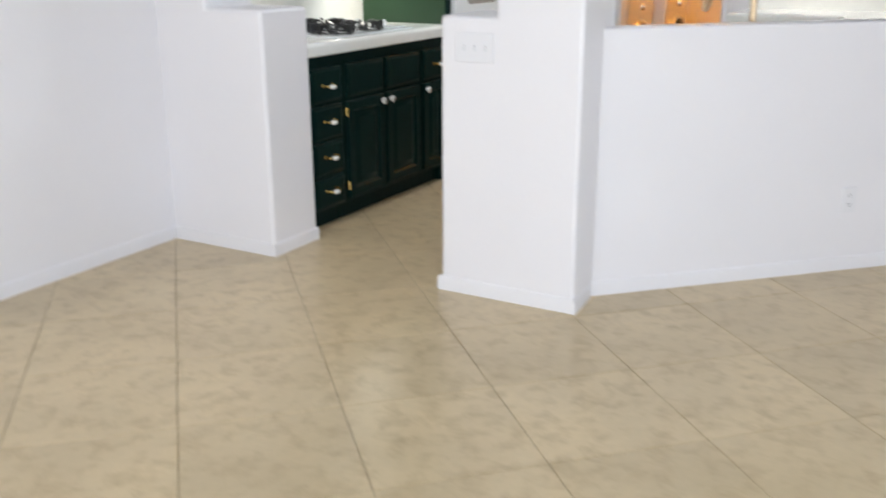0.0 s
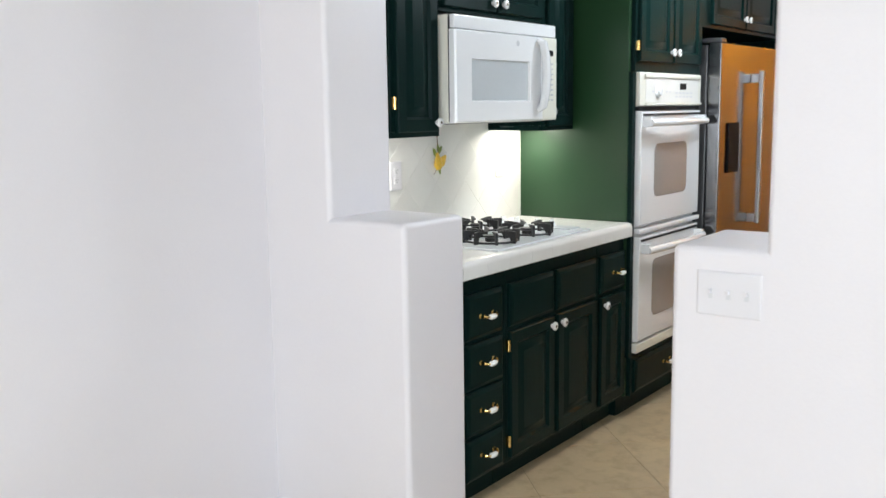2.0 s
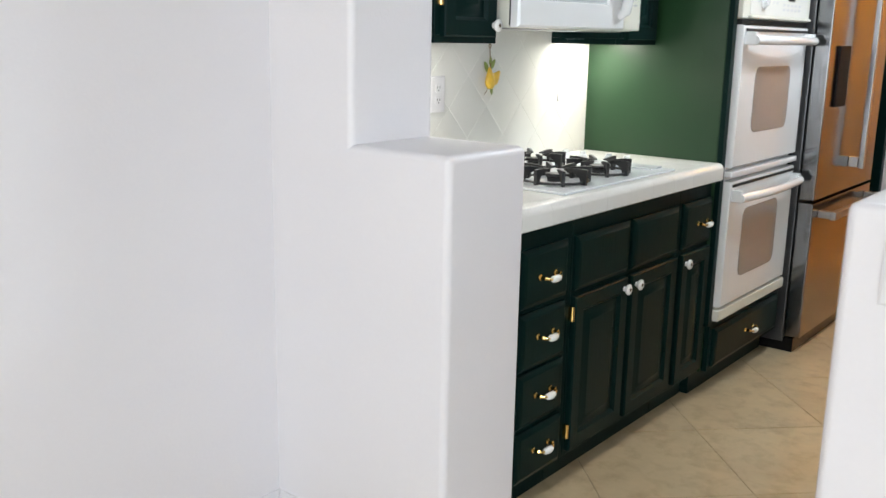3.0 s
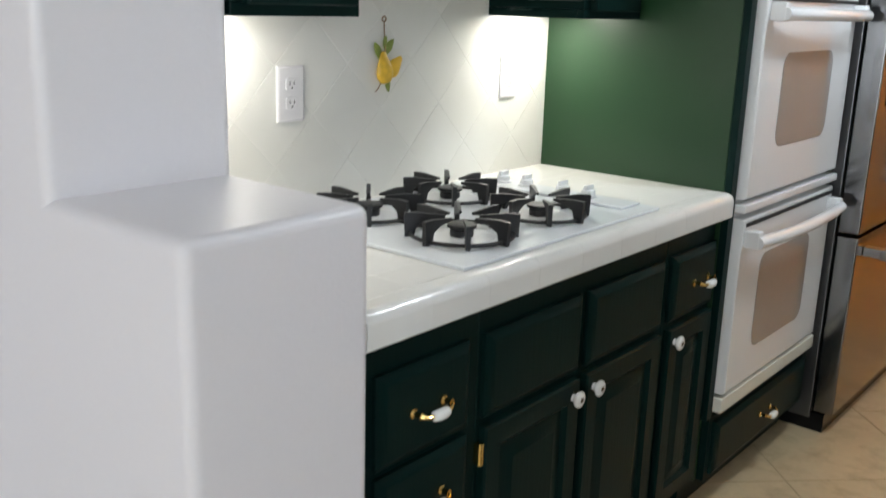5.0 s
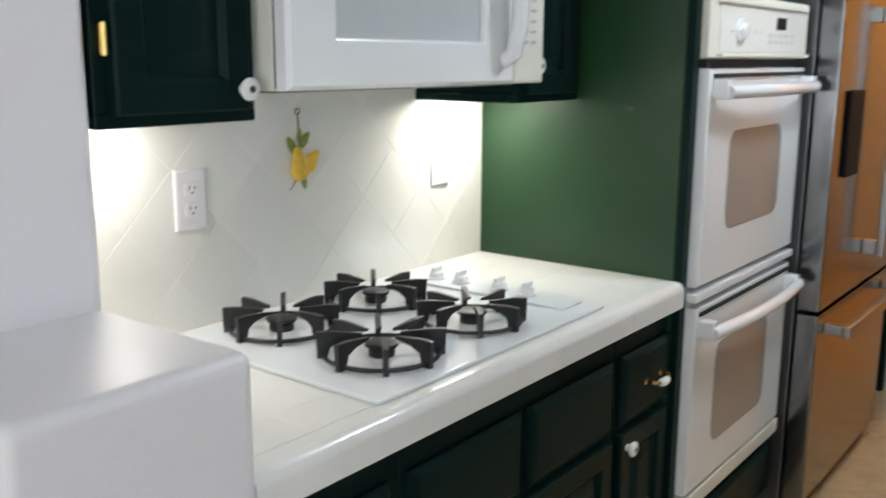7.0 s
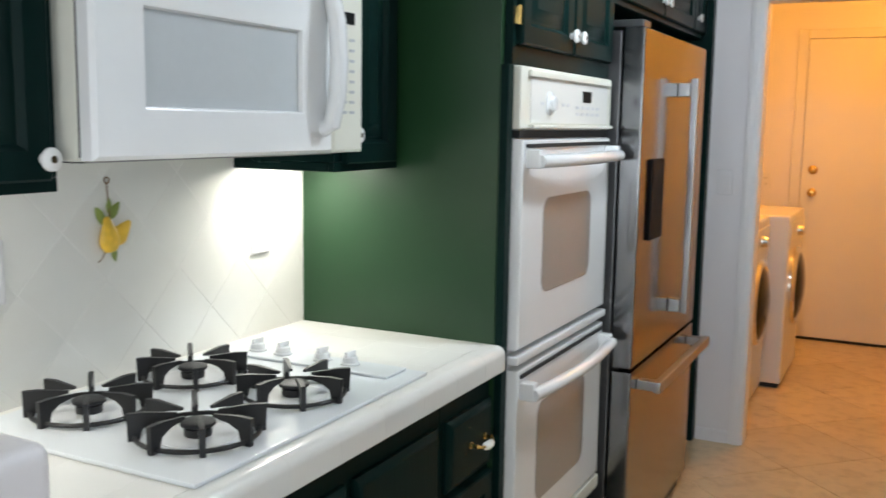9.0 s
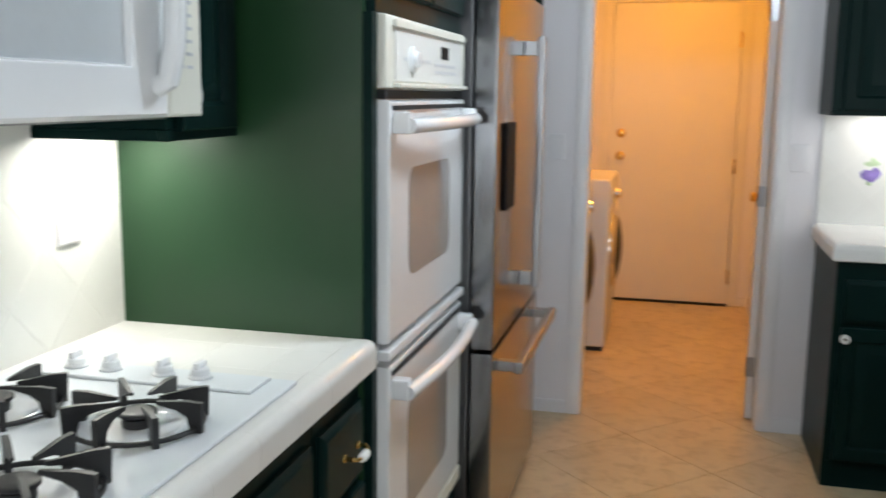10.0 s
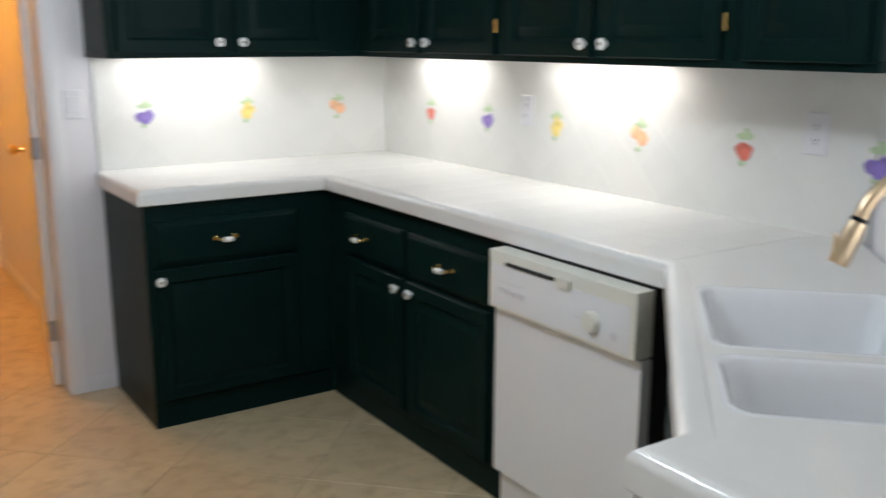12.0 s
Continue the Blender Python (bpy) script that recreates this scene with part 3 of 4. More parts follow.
def double_oven():
    o = thing("double_oven", pose(FX + 0.018, OVY + 0.034, 0, 0, 0, 90), "white built-in double wall oven with grey glass windows", "oven")
    w = 0.738
    bm = B()
    box(bm, 0.0, 0.0, 0.30, w, 0.53, 1.612)
    part("body", bm, WHITE, o)
    bm = B()
    box(bm, 0.0, -0.030, 1.458, w, -0.001, 1.612, 0.006)
    cp = part("control_panel", bm, BISQUE, o, "off-white control panel")
    bm = B()
    rings(bm, 0.06, 1.475, w - 0.045, 1.585, [(0, 0), (0, 0.002), (0.003, 0.0025)], -0.0302, 0.01)
    part("inset", bm, MATTEWHITE, cp)
    for n, (fx0, fz0, fx1, fz1, fy) in enumerate(((0.045, 1.588, w - 0.03, 1.604, -0.040), (0.045, 1.461, w - 0.03, 1.471, -0.048))):
        bm = B()
        box(bm, fx0, fy, fz0, fx1, -0.0302, fz1, 0.003)
        part(("top_lip", "bottom_lip")[n], bm, BISQUE, cp)
    bm = B()
    box(bm, 0.455, -0.0345, 1.535, 0.530, -0.0331, 1.566)
    part("display", bm, MATTEBLACK, cp, "black clock display")
    bm = B()
    lathe(bm, [(0.030, 0), (0.030, 0.004), (0.019, 0.008), (0.017, 0.018), (0.010, 0.020)], pose(0.190, -0.0328, 1.525, 90, 0, 0), 18)
    part("dial", bm, WHITE, cp)
    bm = B()
    for i in range(5):
        for j in range(2):
            x = 0.40 + 0.045 * i
            box(bm, x, -0.0338, 1.497 + 0.018 * j, x + 0.026, -0.0330, 1.505 + 0.018 * j)
    for x in (0.13, 0.285, 0.325):
        box(bm, x, -0.0338, 1.52, x + 0.018, -0.0330, 1.528)
    tagged(part("print", bm, LIGHTPRINT, cp), "", "", "", "stuff")
    for z0, z1, zh, w0, w1 in ((0.905, 1.435, 1.385, 1.03, 1.282), (0.352, 0.852, 0.795, 0.452, 0.732)):
        bm = B()
        rings(bm, 0.012, z0, w - 0.012, z1, [(0, 0), (0, 0.028), (0.004, 0.034), (0.008, 0.035)], 0)
        d = part("oven_door", bm, WHITE, o)
        bm = B()
        rings(bm, 0.16, w0, 0.552, w1, [(0, 0), (0, 0.0015), (0.003, 0.002)], -0.0352, 0.04)
        part("window", bm, GLASSGREY, d, "grey oven glass")
        bm = B()
        box(bm, 0.03, -0.040, z1 - 0.022, w - 0.03, -0.0355, z1 - 0.012)
        part("vent", bm, DARK, d)
        bm = B()
        for x in (0.045, w - 0.045):
            box(bm, x - 0.018, -0.075, zh - 0.022, x + 0.018, -0.034, zh + 0.026, 0.006)
        pts = [(0.03 + (w - 0.06) * k / 14, -0.072 - 0.022 * math.sin(math.pi * k / 14), zh - 0.004) for k in range(15)]
        tube(bm, pts, 0.017, 12)
        part("handle", bm, WHITE, d, "bowed white door handle")
    bm = B()
    box(bm, 0.0, -0.040, 0.868, w, -0.001, 0.892, 0.006)
    part("middle_trim", bm, WHITE, o)
    bm = B()
    box(bm, 0.0, -0.036, 0.298, w, -0.001, 0.343, 0.006)
    part("bottom_trim", bm, BISQUE, o, "off-white bottom trim")
    bm = B()
    box(bm, 0.012, -0.024, 1.437, w - 0.012, -0.0005, 1.456)
    part("gap", bm, DARK, o)


double_oven()

# wall cabinets over the cooktop
UX, UZ1 = -0.31, 2.38


def wall_cab(name, y0, w, z0, doors, label):
    c = west(name, y0, label, "cabinet", "wall cabinets", x=UX)
    hung_carcass(c, w, 0.297, z0, UZ1)
    for x0, x1, kx, hx in doors:
        door_panel(c, x0, z0 + 0.018, x1, UZ1 - 0.02, 0, knob=(kx, z0 + (0.052 if kx > 0.06 else 0.085)), hinge=hx, rise=0.085)
    return c


wall_cab("wall_cabinet", 2.836, 0.292, UZ0, [(0.025, 0.270, 0.252, 0.014)], "dark green wall cabinet with a porcelain knob")
wall_cab("wall_cabinet", 3.130, 0.768, 1.825, [(0.02, 0.375, 0.345, None), (0.393, 0.748, 0.423, None)], "short dark green wall cabinet above the microwave")
wall_cab("wall_cabinet", 3.900, 0.287, UZ0, [(0.03, 0.255, 0.052, None)], "dark green wall cabinet beside the oven cabinet")


def microwave():
    o = thing("microwave", pose(-0.262, 3.131, 1.402, 0, 0, 90), "white over-the-range microwave with a grey window", "microwave")
    w, h = 0.765, 0.408
    bm = B()
    box(bm, 0, 0.006, 0.0, w, 0.335, h, 0.004)
    part("body", bm, BISQUE, o, "off-white metal case")
    bm = B()
    box(bm, 0.003, -0.0003, 0.006, w - 0.003, 0.0065, h - 0.003)
    part("seam", bm, DARK, o, "dark seam behind the front")
    bm = B()
    wx0, wz0, wx1, wz1, top = 0.112, 0.087, 0.535, 0.243, h - 0.055
    for i in range(4):
        # frame of the door round the sunken window, one side at a time
        oc = [(0.0, 0.002), (0.645, 0.002), (0.645, top), (0.0, top)]
        ic = [(wx0, wz0), (wx1, wz0), (wx1, wz1), (wx0, wz1)]
        sg = [(1, 1), (-1, 1), (-1, -1), (1, -1)]
        j = (i + 1) % 4
        rows = []
        for k in (i, j):
            (ax, az), (bx, bz), (ux, uz) = oc[k], ic[k], sg[k]
            rows.append([bm.verts.new(v) for v in ((ax, -0.0006, az), (ax, -0.024, az), (ax + 0.007 * ux, -0.0316, az + 0.007 * uz),
                                                   (bx - 0.007 * ux, -0.0316, bz - 0.007 * uz), (bx - 0.003 * ux, -0.0296, bz - 0.003 * uz), (bx, -0.0206, bz))])
        for q in range(5):
            bm.faces.new((rows[0][q], rows[1][q], rows[1][q + 1], rows[0][q + 1]))
    bmesh.ops.remove_doubles(bm, verts=bm.verts[:], dist=0.0001)
    d = part("door", bm, WHITE, o)
    bm = B()
    box(bm, wx0 - 0.006, -0.0205, wz0 - 0.006, wx1 + 0.006, -0.016, wz1 + 0.006)
    part("window", bm, MWGLASS, d, "grey screened window")
    bm = B()
    tube(bm, [(0.612, -0.030, 0.055), (0.612, -0.050, 0.063), (0.614, -0.062, 0.12), (0.615, -0.066, 0.19), (0.614, -0.062, 0.27), (0.612, -0.050, 0.325), (0.612, -0.030, 0.335)],
         [0.023, 0.025, 0.026, 0.026, 0.026, 0.025, 0.023], 14, 0.72)
    part("handle", bm, WHITE, d, "bowed white handle")
    bm = B()
    rings(bm, 0.648, 0.002, w, h - 0.055, [(0, 0), (0, 0.024), (0.005, 0.029), (0.008, 0.030)], -0.0005)
    cp = part("control_panel", bm, BISQUE, o, "off-white control panel")
    bm = B()
    box(bm, 0.682, -0.0322, 0.275, 0.728, -0.0308, 0.300)
    part("display", bm, MATTEBLACK, cp, "black display")
    bm = B()
    for i in range(8):
        for j in range(2):
            box(bm, 0.680 + 0.03 * j, -0.0318, 0.085 + 0.022 * i, 0.698 + 0.03 * j, -0.0306, 0.091 + 0.022 * i)
    tagged(part("print", bm, PRINT, cp), "", "", "", "stuff")
    bm = B()
    box(bm, 0.002, -0.024, h - 0.052, w - 0.002, -0.0005, h, 0.006)
    g = part("vent_grille", bm, WHITE, o)
    bm = B()
    lathe(bm, [(0.012, 0), (0.012, 0.0012), (0.010, 0.0016)], pose(0.44, -0.0305, 0.318, 90, 0, 0), 16)
    part("badge", bm, PRINT, g, "round grey badge")
    bm = B()
    box(bm, 0.03, 0.03, -0.004, w - 0.03, 0.30, 0.0005)
    part("underside", bm, BRUSHED, o, "grey metal underside")


microwave()

# refrigerator
def refrigerator():
    y0, w = 4.989, 0.912
    o = thing("refrigerator", pose(0.105, y0, 0, 0, 0, 90), "stainless steel refrigerator with bar handles and a bottom drawer", "refrigerator")
    bm = B()
    box(bm, 0.004, 0.075, 0.03, w - 0.004, 0.69, 1.765, 0.004)
    part("body", bm, DARKSTEEL, o, "dark grey cabinet side")
    bm = B()
    box(bm, 0.0, 0.0, 0.694, w, 0.068, 1.775, 0.006)
    d = part("door", bm, STEEL, o)
    bm = B()
    hx = 0.475
    for z in (0.83, 1.60):
        box(bm, hx - 0.016, -0.0435, z - 0.024, hx + 0.016, -0.001, z + 0.024, 0.003)
    box(bm, hx - 0.014, -0.070, 0.80, hx + 0.014, -0.044, 1.640, 0.004)
    part("handle", bm, BRUSHED, d, "square brushed metal bar handle")
    bm = B()
    box(bm, 0.115, -0.012, 1.100, 0.270, -0.0005, 1.365, 0.004)
    part("dispenser_panel", bm, MATTEBLACK, d, "black dispenser panel")
    bm = B()
    box(bm, 0.0, 0.0, 0.06, w, 0.068, 0.682, 0.006)
    d = part("freezer_drawer", bm, STEEL, o)
    bm = B()
    for x in (0.09, w - 0.09):
        box(bm, x - 0.02, -0.058, 0.612, x + 0.02, -0.001, 0.644, 0.003)
    box(bm, 0.06, -0.084, 0.609, w - 0.06, -0.056, 0.647, 0.006)
    part("handle", bm, BRUSHED, d, "square brushed metal bar handle")
    bm = B()
    box(bm, 0.01, 0.03, GROUND, w - 0.01, 0.68, 0.05)
    part("base_grille", bm, BLACK, o)
    bm = B()
    box(bm, 0.02, 0.01, 1.776, 0.10, 0.12, 1.80, 0.006)
    part("hinge_cover", bm, DARKSTEEL, o)


DARKSTEEL = material("dark_grey_steel", (0.17, 0.17, 0.175), 0.3, metal=0.9, vary=0.05)
refrigerator()
c = west("wall_cabinet", 4.985, "dark green cabinet above the refrigerator", "cabinet", "wall cabinets", x=FX)
carcass(c, 1.49, 0.56, 1.865, UZ1, False)
for x0, x1, kx in ((0.205, 0.712, 0.685), (0.724, 1.232, 0.752), (1.246, 1.478, 1.30)):
    door_panel(c, x0, 1.885, x1, UZ1 - 0.02, 0, knob=(kx, 1.938))
c = thing("end_panel", pose(0, 0, 0), "dark green cabinet end panel beside the refrigerator", "panel")
bm = B()
box(bm, KX0 + 0.002, 6.478, GROUND, 0.012, 6.533, UZ1, 0.002, 1)
part("board", bm, GREEN, c)

# ---- cooktop counter ----
CT = 0.926


def counter_edge(bm, path, depth=0.05, z0=0.862, z1=CT):
    """Rounded tile edge along a line of points, mitred at its corners, the front to the right of the way."""
    path = [Vector((*p, 0)) for p in path]
    ways = [(q - p).normalized() for p, q in zip(path, path[1:])]
    prof = [(-depth, z0 + 0.004), (-0.004, z0), (0, z0 + 0.004), (0, z1 - 0.022)]
    prof += [(-0.022 + 0.022 * math.cos(radians(a)), z1 - 0.022 + 0.0225 * math.sin(radians(a))) for a in (22, 45, 68, 90)]
    prof += [(-depth, z1 + 0.0005)]
    loops = []
    for i, p in enumerate(path):
        a, b = ways[max(0, i - 1)], ways[min(i, len(ways) - 1)]
        na, nb = Vector((a.y, -a.x, 0)), Vector((b.y, -b.x, 0))
        m = (na + nb).normalized()
        m = m / m.dot(na)
        loops.append([bm.verts.new(p + m * u + Vector((0, 0, z))) for u, z in prof])
    n = len(prof)
    for a, b in zip(loops, loops[1:]):
        for i in range(n):
            bm.faces.new((a[i], a[(i + 1) % n], b[(i + 1) % n], b[i]))
    bm.faces.new(loops[0])
    bm.faces.new(list(reversed(loops[-1])))


wt = thing("worktop", pose(0, 0, 0), "white tiled counter with a rounded edge, below the microwave", "counter")
bm = B()
box(bm, -0.604, 2.834, 0.866, -0.045, 4.187, CT - 0.0005)
part("bed", bm, CERAMIC, wt)
y = 2.834
while y < 4.18:
    bm = B()
    counter_edge(bm, [(0.004, y), (0.004, min(y + 0.1541, 4.187))])
    part("edge_tile", bm, CERAMIC, wt)
    y += 0.1545


def counter_tiles(parent, x0, y0, x1, y1, size=0.1545, z=CT):
    """Square glazed tiles from the corner (x0, y0), cut at the far sides."""
    cache = {}
    y = y0
    while y < y1 - 0.01:
        x = x0
        ye = min(y + size, y1)
        while x < x1 - 0.01:
            xe = min(x + size, x1)
            key = (round(xe - x, 4), round(ye - y, 4))
            if key not in cache:
                w, h = key[0] / 2 - 0.0002, key[1] / 2 - 0.0002
                cache[key] = mesh_of("tile", prism(B(), [(-w, -h), (w, -h), (w, h), (-w, h)], -0.0015, 0.0007, 0.0005), CERAMIC, False)
            t = new("tile", cache[key])
            t.parent, t.location = parent, ((x + xe) / 2, (y + ye) / 2, z)
            x += size
        y += size


def cooktop():
    o = thing("cooktop", pose(0, 0, CT + 0.001), "white glass gas cooktop with four black grates", "cooktop")
    x0, x1, y0, y1 = -0.565, -0.037, 3.118, 3.852
    bm = B()
    box(bm, x0, y0, 0.0, x1, y1, 0.008, 0.003)
    part("glass_top", bm, WHITEGLASS, o)
    bm = B()
    box(bm, x0 + 0.03, 3.752, 0.0082, x1 - 0.045, 3.838, 0.0145, 0.0015, 1)
    cpan = part("control_strip", bm, WHITEGLASS, o)
    for x in (-0.455, -0.383, -0.275, -0.202):
        bm = B()
        lathe(bm, [(0.0215, 0.0), (0.0215, 0.003), (0.017, 0.006), (0.0165, 0.016), (0.014, 0.019)], pose(x, 3.80, 0.0147), 20)
        box(bm, x - 0.0055, 3.80 - 0.017, 0.032, x + 0.0055, 3.80 + 0.017, 0.045, 0.003)
        part("control_knob", bm, WHITE, cpan, "white burner knob")
    for bx, by, r in ((-0.182, 3.290, 0.112), (-0.440, 3.290, 0.108), (-0.182, 3.565, 0.108), (-0.440, 3.565, 0.108)):
        bm = B()
        lathe(bm, [(0.072, 0.0), (0.072, 0.0010), (0.070, 0.0018), (0.066, 0.0018), (0.064, 0.0012), (0.026, 0.0012)], pose(bx, by, 0.0083), 32)
        part("burner_bowl", bm, WHITE, o, "white spill bowl", smooth=False)
        bm = B()
        lathe(bm, [(0.023, 0), (0.024, 0.004), (0.024, 0.014), (0.022, 0.015)], pose(bx, by, 0.0094), 20)
        bb = part("burner", bm, IRON, o, "dark burner base")
        bm = B()
        lathe(bm, [(0.027, 0.000), (0.030, 0.001), (0.030, 0.006), (0.027, 0.008), (0.010, 0.0085)], pose(bx, by, 0.0273), 24)
        part("burner_cap", bm, IRON, bb, "black burner cap")
        bm = B()
        tube(bm, arc((bx, by, 0.0155), r - 0.008, 0, 2 * math.pi, 32, (1, 0, 0), (0, 1, 0)), 0.0042, 8)
        for k in range(8):
            a = radians(45 * k)
            fin = [(r - 0.016, 0.0083), (r + 0.002, 0.0083), (r + 0.004, 0.056), (r - 0.022, 0.057), (0.034, 0.052), (0.034, 0.047), (0.068, 0.041), (r - 0.022, 0.032)]
            u, v = Vector((math.cos(a), math.sin(a), 0)), Vector((-math.sin(a), math.cos(a), 0))
            sides = [[bm.verts.new(Vector((bx, by, z)) + u * rr + v * s * (0.0048 if rr > 0.07 else 0.0026)) for rr, z in fin] for s in (-1, 1)]
            n = len(fin)
            for i in range(n):
                bm.faces.new((sides[0][i], sides[0][(i + 1) % n], sides[1][(i + 1) % n], sides[1][i]))
            bm.faces.new(sides[0])
            bm.faces.new(list(reversed(sides[1])))
        part("grate", bm, IRON, o, "black cast iron grate")


cooktop()

# hanging pear ornament on the wall tiles
def pear_ornament():
    o = thing("pear_ornament", pose(-0.600, 3.495, 1.232, 0, 0, 90) @ Matrix.Scale(0.78, 4), "yellow ceramic pear ornament hanging on a brown string", "ornament")
    for sx, sz, ang, k in ((-0.006, 0.0, -8, 1.0), (0.034, 0.004, 48, 0.80)):
        bm = B()
        lathe(bm, [(0.004, -0.047), (0.022, -0.043), (0.034, -0.026), (0.036, -0.010), (0.028, 0.012), (0.018, 0.030), (0.012, 0.044), (0.005, 0.050)], pose(0, 0, 0), 18)
        bmesh.ops.transform(bm, matrix=pose(sx * 1.2, -0.016 * k, sz, 0, ang, 0) @ Matrix.Diagonal((k * 0.95, k * 0.42, k, 1)), verts=bm.verts)
        part("pear", bm, PEAR, o)
    for lx, lz, ang, s in ((-0.026, 0.050, -35, 1.2), (0.018, 0.060, 42, 1.25), (0.016, -0.050, 170, 0.95), (0.002, 0.076, 12, 0.8), (-0.020, 0.036, -60, 0.8)):
        bm = B()
        lathe(bm, [(0.002, -0.024), (0.010, -0.010), (0.012, 0.004), (0.007, 0.018), (0.001, 0.026)], pose(0, 0, 0), 12)
        bmesh.ops.transform(bm, matrix=pose(lx, -0.008, lz, 0, ang, 0) @ Matrix.Diagonal((s, 0.25, s, 1)), verts=bm.verts)
        part("leaf", bm, LEAF, o, "green leaf")
    bm = B()
    tube(bm, [(0.0, -0.012, 0.045), (0.002, -0.006, 0.09), (0.001, -0.004, 0.135)] + arc((0.001, -0.004, 0.143), 0.008, -math.pi / 2, math.pi * 1.4, 12, (1, 0, 0), (0, 0, 1)), 0.0022, 6)
    part("string", bm, TWINE, o, "brown string")
    bm = B()
    tube(bm, [(-0.012, -0.008, -0.040), (-0.024, -0.006, -0.062), (-0.034, -0.004, -0.070)], 0.0016, 6)
    part("twig", bm, TWINE, o, "thin brown twig")


pear_ornament()


# ---- plates ----
def wall_plate(name, m, w, h, kinds, label):
    """A white cover plate; kinds: toggle, rocker, duplex or blank, one a gang."""
    o = thing(name, m, label, "outlet" if "duplex" in kinds else "switch")
    bm = B()
    rings(bm, -w / 2, -h / 2, w / 2, h / 2, [(0, 0), (0, 0.0035), (0.004, 0.006), (0.006, 0.0062)], 0)
    part("cover", bm, PLATE, o)
    n = len(kinds)
    for i, k in enumerate(kinds):
        x = (i - (n - 1) / 2) * 0.046
        if k == "toggle":
            bm = B()
            box(bm, x - 0.0055, -0.0072, -0.0125, x + 0.0055, -0.0060, 0.0125)
            part("slot", bm, LIGHTPRINT, o, "pale grey toggle slot")
            bm = B()
            box(bm, x - 0.0038, -0.018, 0.001, x + 0.0038, -0.0068, 0.010, 0.001, 1)
            part("toggle", bm, PLATE, o)
        elif k == "rocker":
            bm = B()
            box(bm, x - 0.016, -0.0085, -0.033, x + 0.016, -0.0060, 0.033, 0.001, 1)
            part("rocker", bm, PLATE, o)
        else:
            for z in (-0.020, 0.020):
                bm = B()
                rings(bm, x - 0.0165, z - 0.014, x + 0.0165, z + 0.014, [(0, 0), (0, 0.0015), (0.002, 0.002)], -0.0062, 0.008)
                soc = part("socket", bm, PLATE, o)
                bm = B()
                for dx in (-0.006, 0.006):
                    box(bm, x + dx - 0.001, -0.0086, z - 0.001, x + dx + 0.001, -0.0080, z + 0.007)
                box(bm, x - 0.002, -0.0086, z - 0.009, x + 0.002, -0.0080, z - 0.005)
                part("slot", bm, DARK, soc)
    return o


wall_plate("outlet", pose(-0.6005, 3.210, 1.187, 0, 0, 90), 0.074, 0.118, ["duplex"], "white duplex outlet on the cream wall tiles")
wall_plate("outlet", pose(-0.6005, 3.995, 1.192, 0, 0, 90), 0.072, 0.116, ["duplex"], "white duplex outlet beside the green panel")
wall_plate("light_switch", pose(1.055, STUB_Y0 - 0.0005, 0.988, 0, 0, 0), 0.163, 0.114, ["toggle"] * 3, "triple white light switch on the low wall")
wall_plate("light_switch", pose(0.090, FARY - 0.0005, 1.222, 0, 0, 0), 0.072, 0.116, ["rocker"], "white light switch beside the door")
wall_plate("light_switch", pose(1.115, FARY - 0.0005, 1.20, 0, 0, 0), 0.072, 0.116, ["rocker"], "white light switch beside the counter")
wall_plate("outlet", pose(-0.09, LAUN_Y1 - 0.0005, 1.10, 0, 0, 0), 0.072, 0.116, ["duplex"], "duplex outlet on the laundry wall above the machines")
p = diag(1.235, -0.0005)
wall_plate("outlet", pose(p[0], p[1], 0.305, 0, 0, 45), 0.072, 0.116, ["duplex"], "white duplex outlet low on the half wall")
wall_plate("outlet", pose(KX1 - 0.0115, 4.145, 1.205, 0, 0, -90), 0.072, 0.116, ["duplex"], "white duplex outlet on the fruit tiles")
wall_plate("outlet", pose(KX1 - 0.0115, 5.42, 1.19, 0, 0, -90), 0.072, 0.116, ["duplex"], "white duplex outlet on the fruit tiles")
wall_plate("outlet", pose(KX0 + 0.0005, 1.222, 0.300, 0, 0, 90), 0.072, 0.116, ["duplex"], "white duplex outlet low on the plain wall")

# ---- far run ----
c = thing("base_cabinet", pose(1.205, 5.966, 0, 0, 0, 0), "dark green base cabinet beside the laundry door", "cabinet", "base cabinets")
carcass(c, 0.765, 0.562, 0.09, 0.865, False)
bm = B()
box(bm, 0.0, 0.006, GROUND, 0.765, 0.55, 0.09)
part("plinth", bm, GREEN, c)
drawer_front(c, 0.031, 0.63, 0.604, 0.795, 0, pull=(0.303, 0.717))
door_panel(c, 0.031, 0.10, 0.604, 0.612, 0, knob=(0.042, 0.575))
c = thing("base_cabinet", pose(1.962, 5.965, 0, 0, 0, -90), "dark green base cabinet with two drawers and two doors", "cabinet", "base cabinets")
carcass(c, 1.18, 0.585, 0.09, 0.865, recess=0.004)
for x0, x1, px, kx in ((0.165, 0.598, 0.306, 0.568), (0.640, 1.120, 0.890, 0.666)):
    drawer_front(c, x0, 0.63, x1, 0.790, 0, pull=(px, 0.712))
    door_panel(c, x0, 0.10, x1, 0.612, 0, knob=(kx, 0.572))


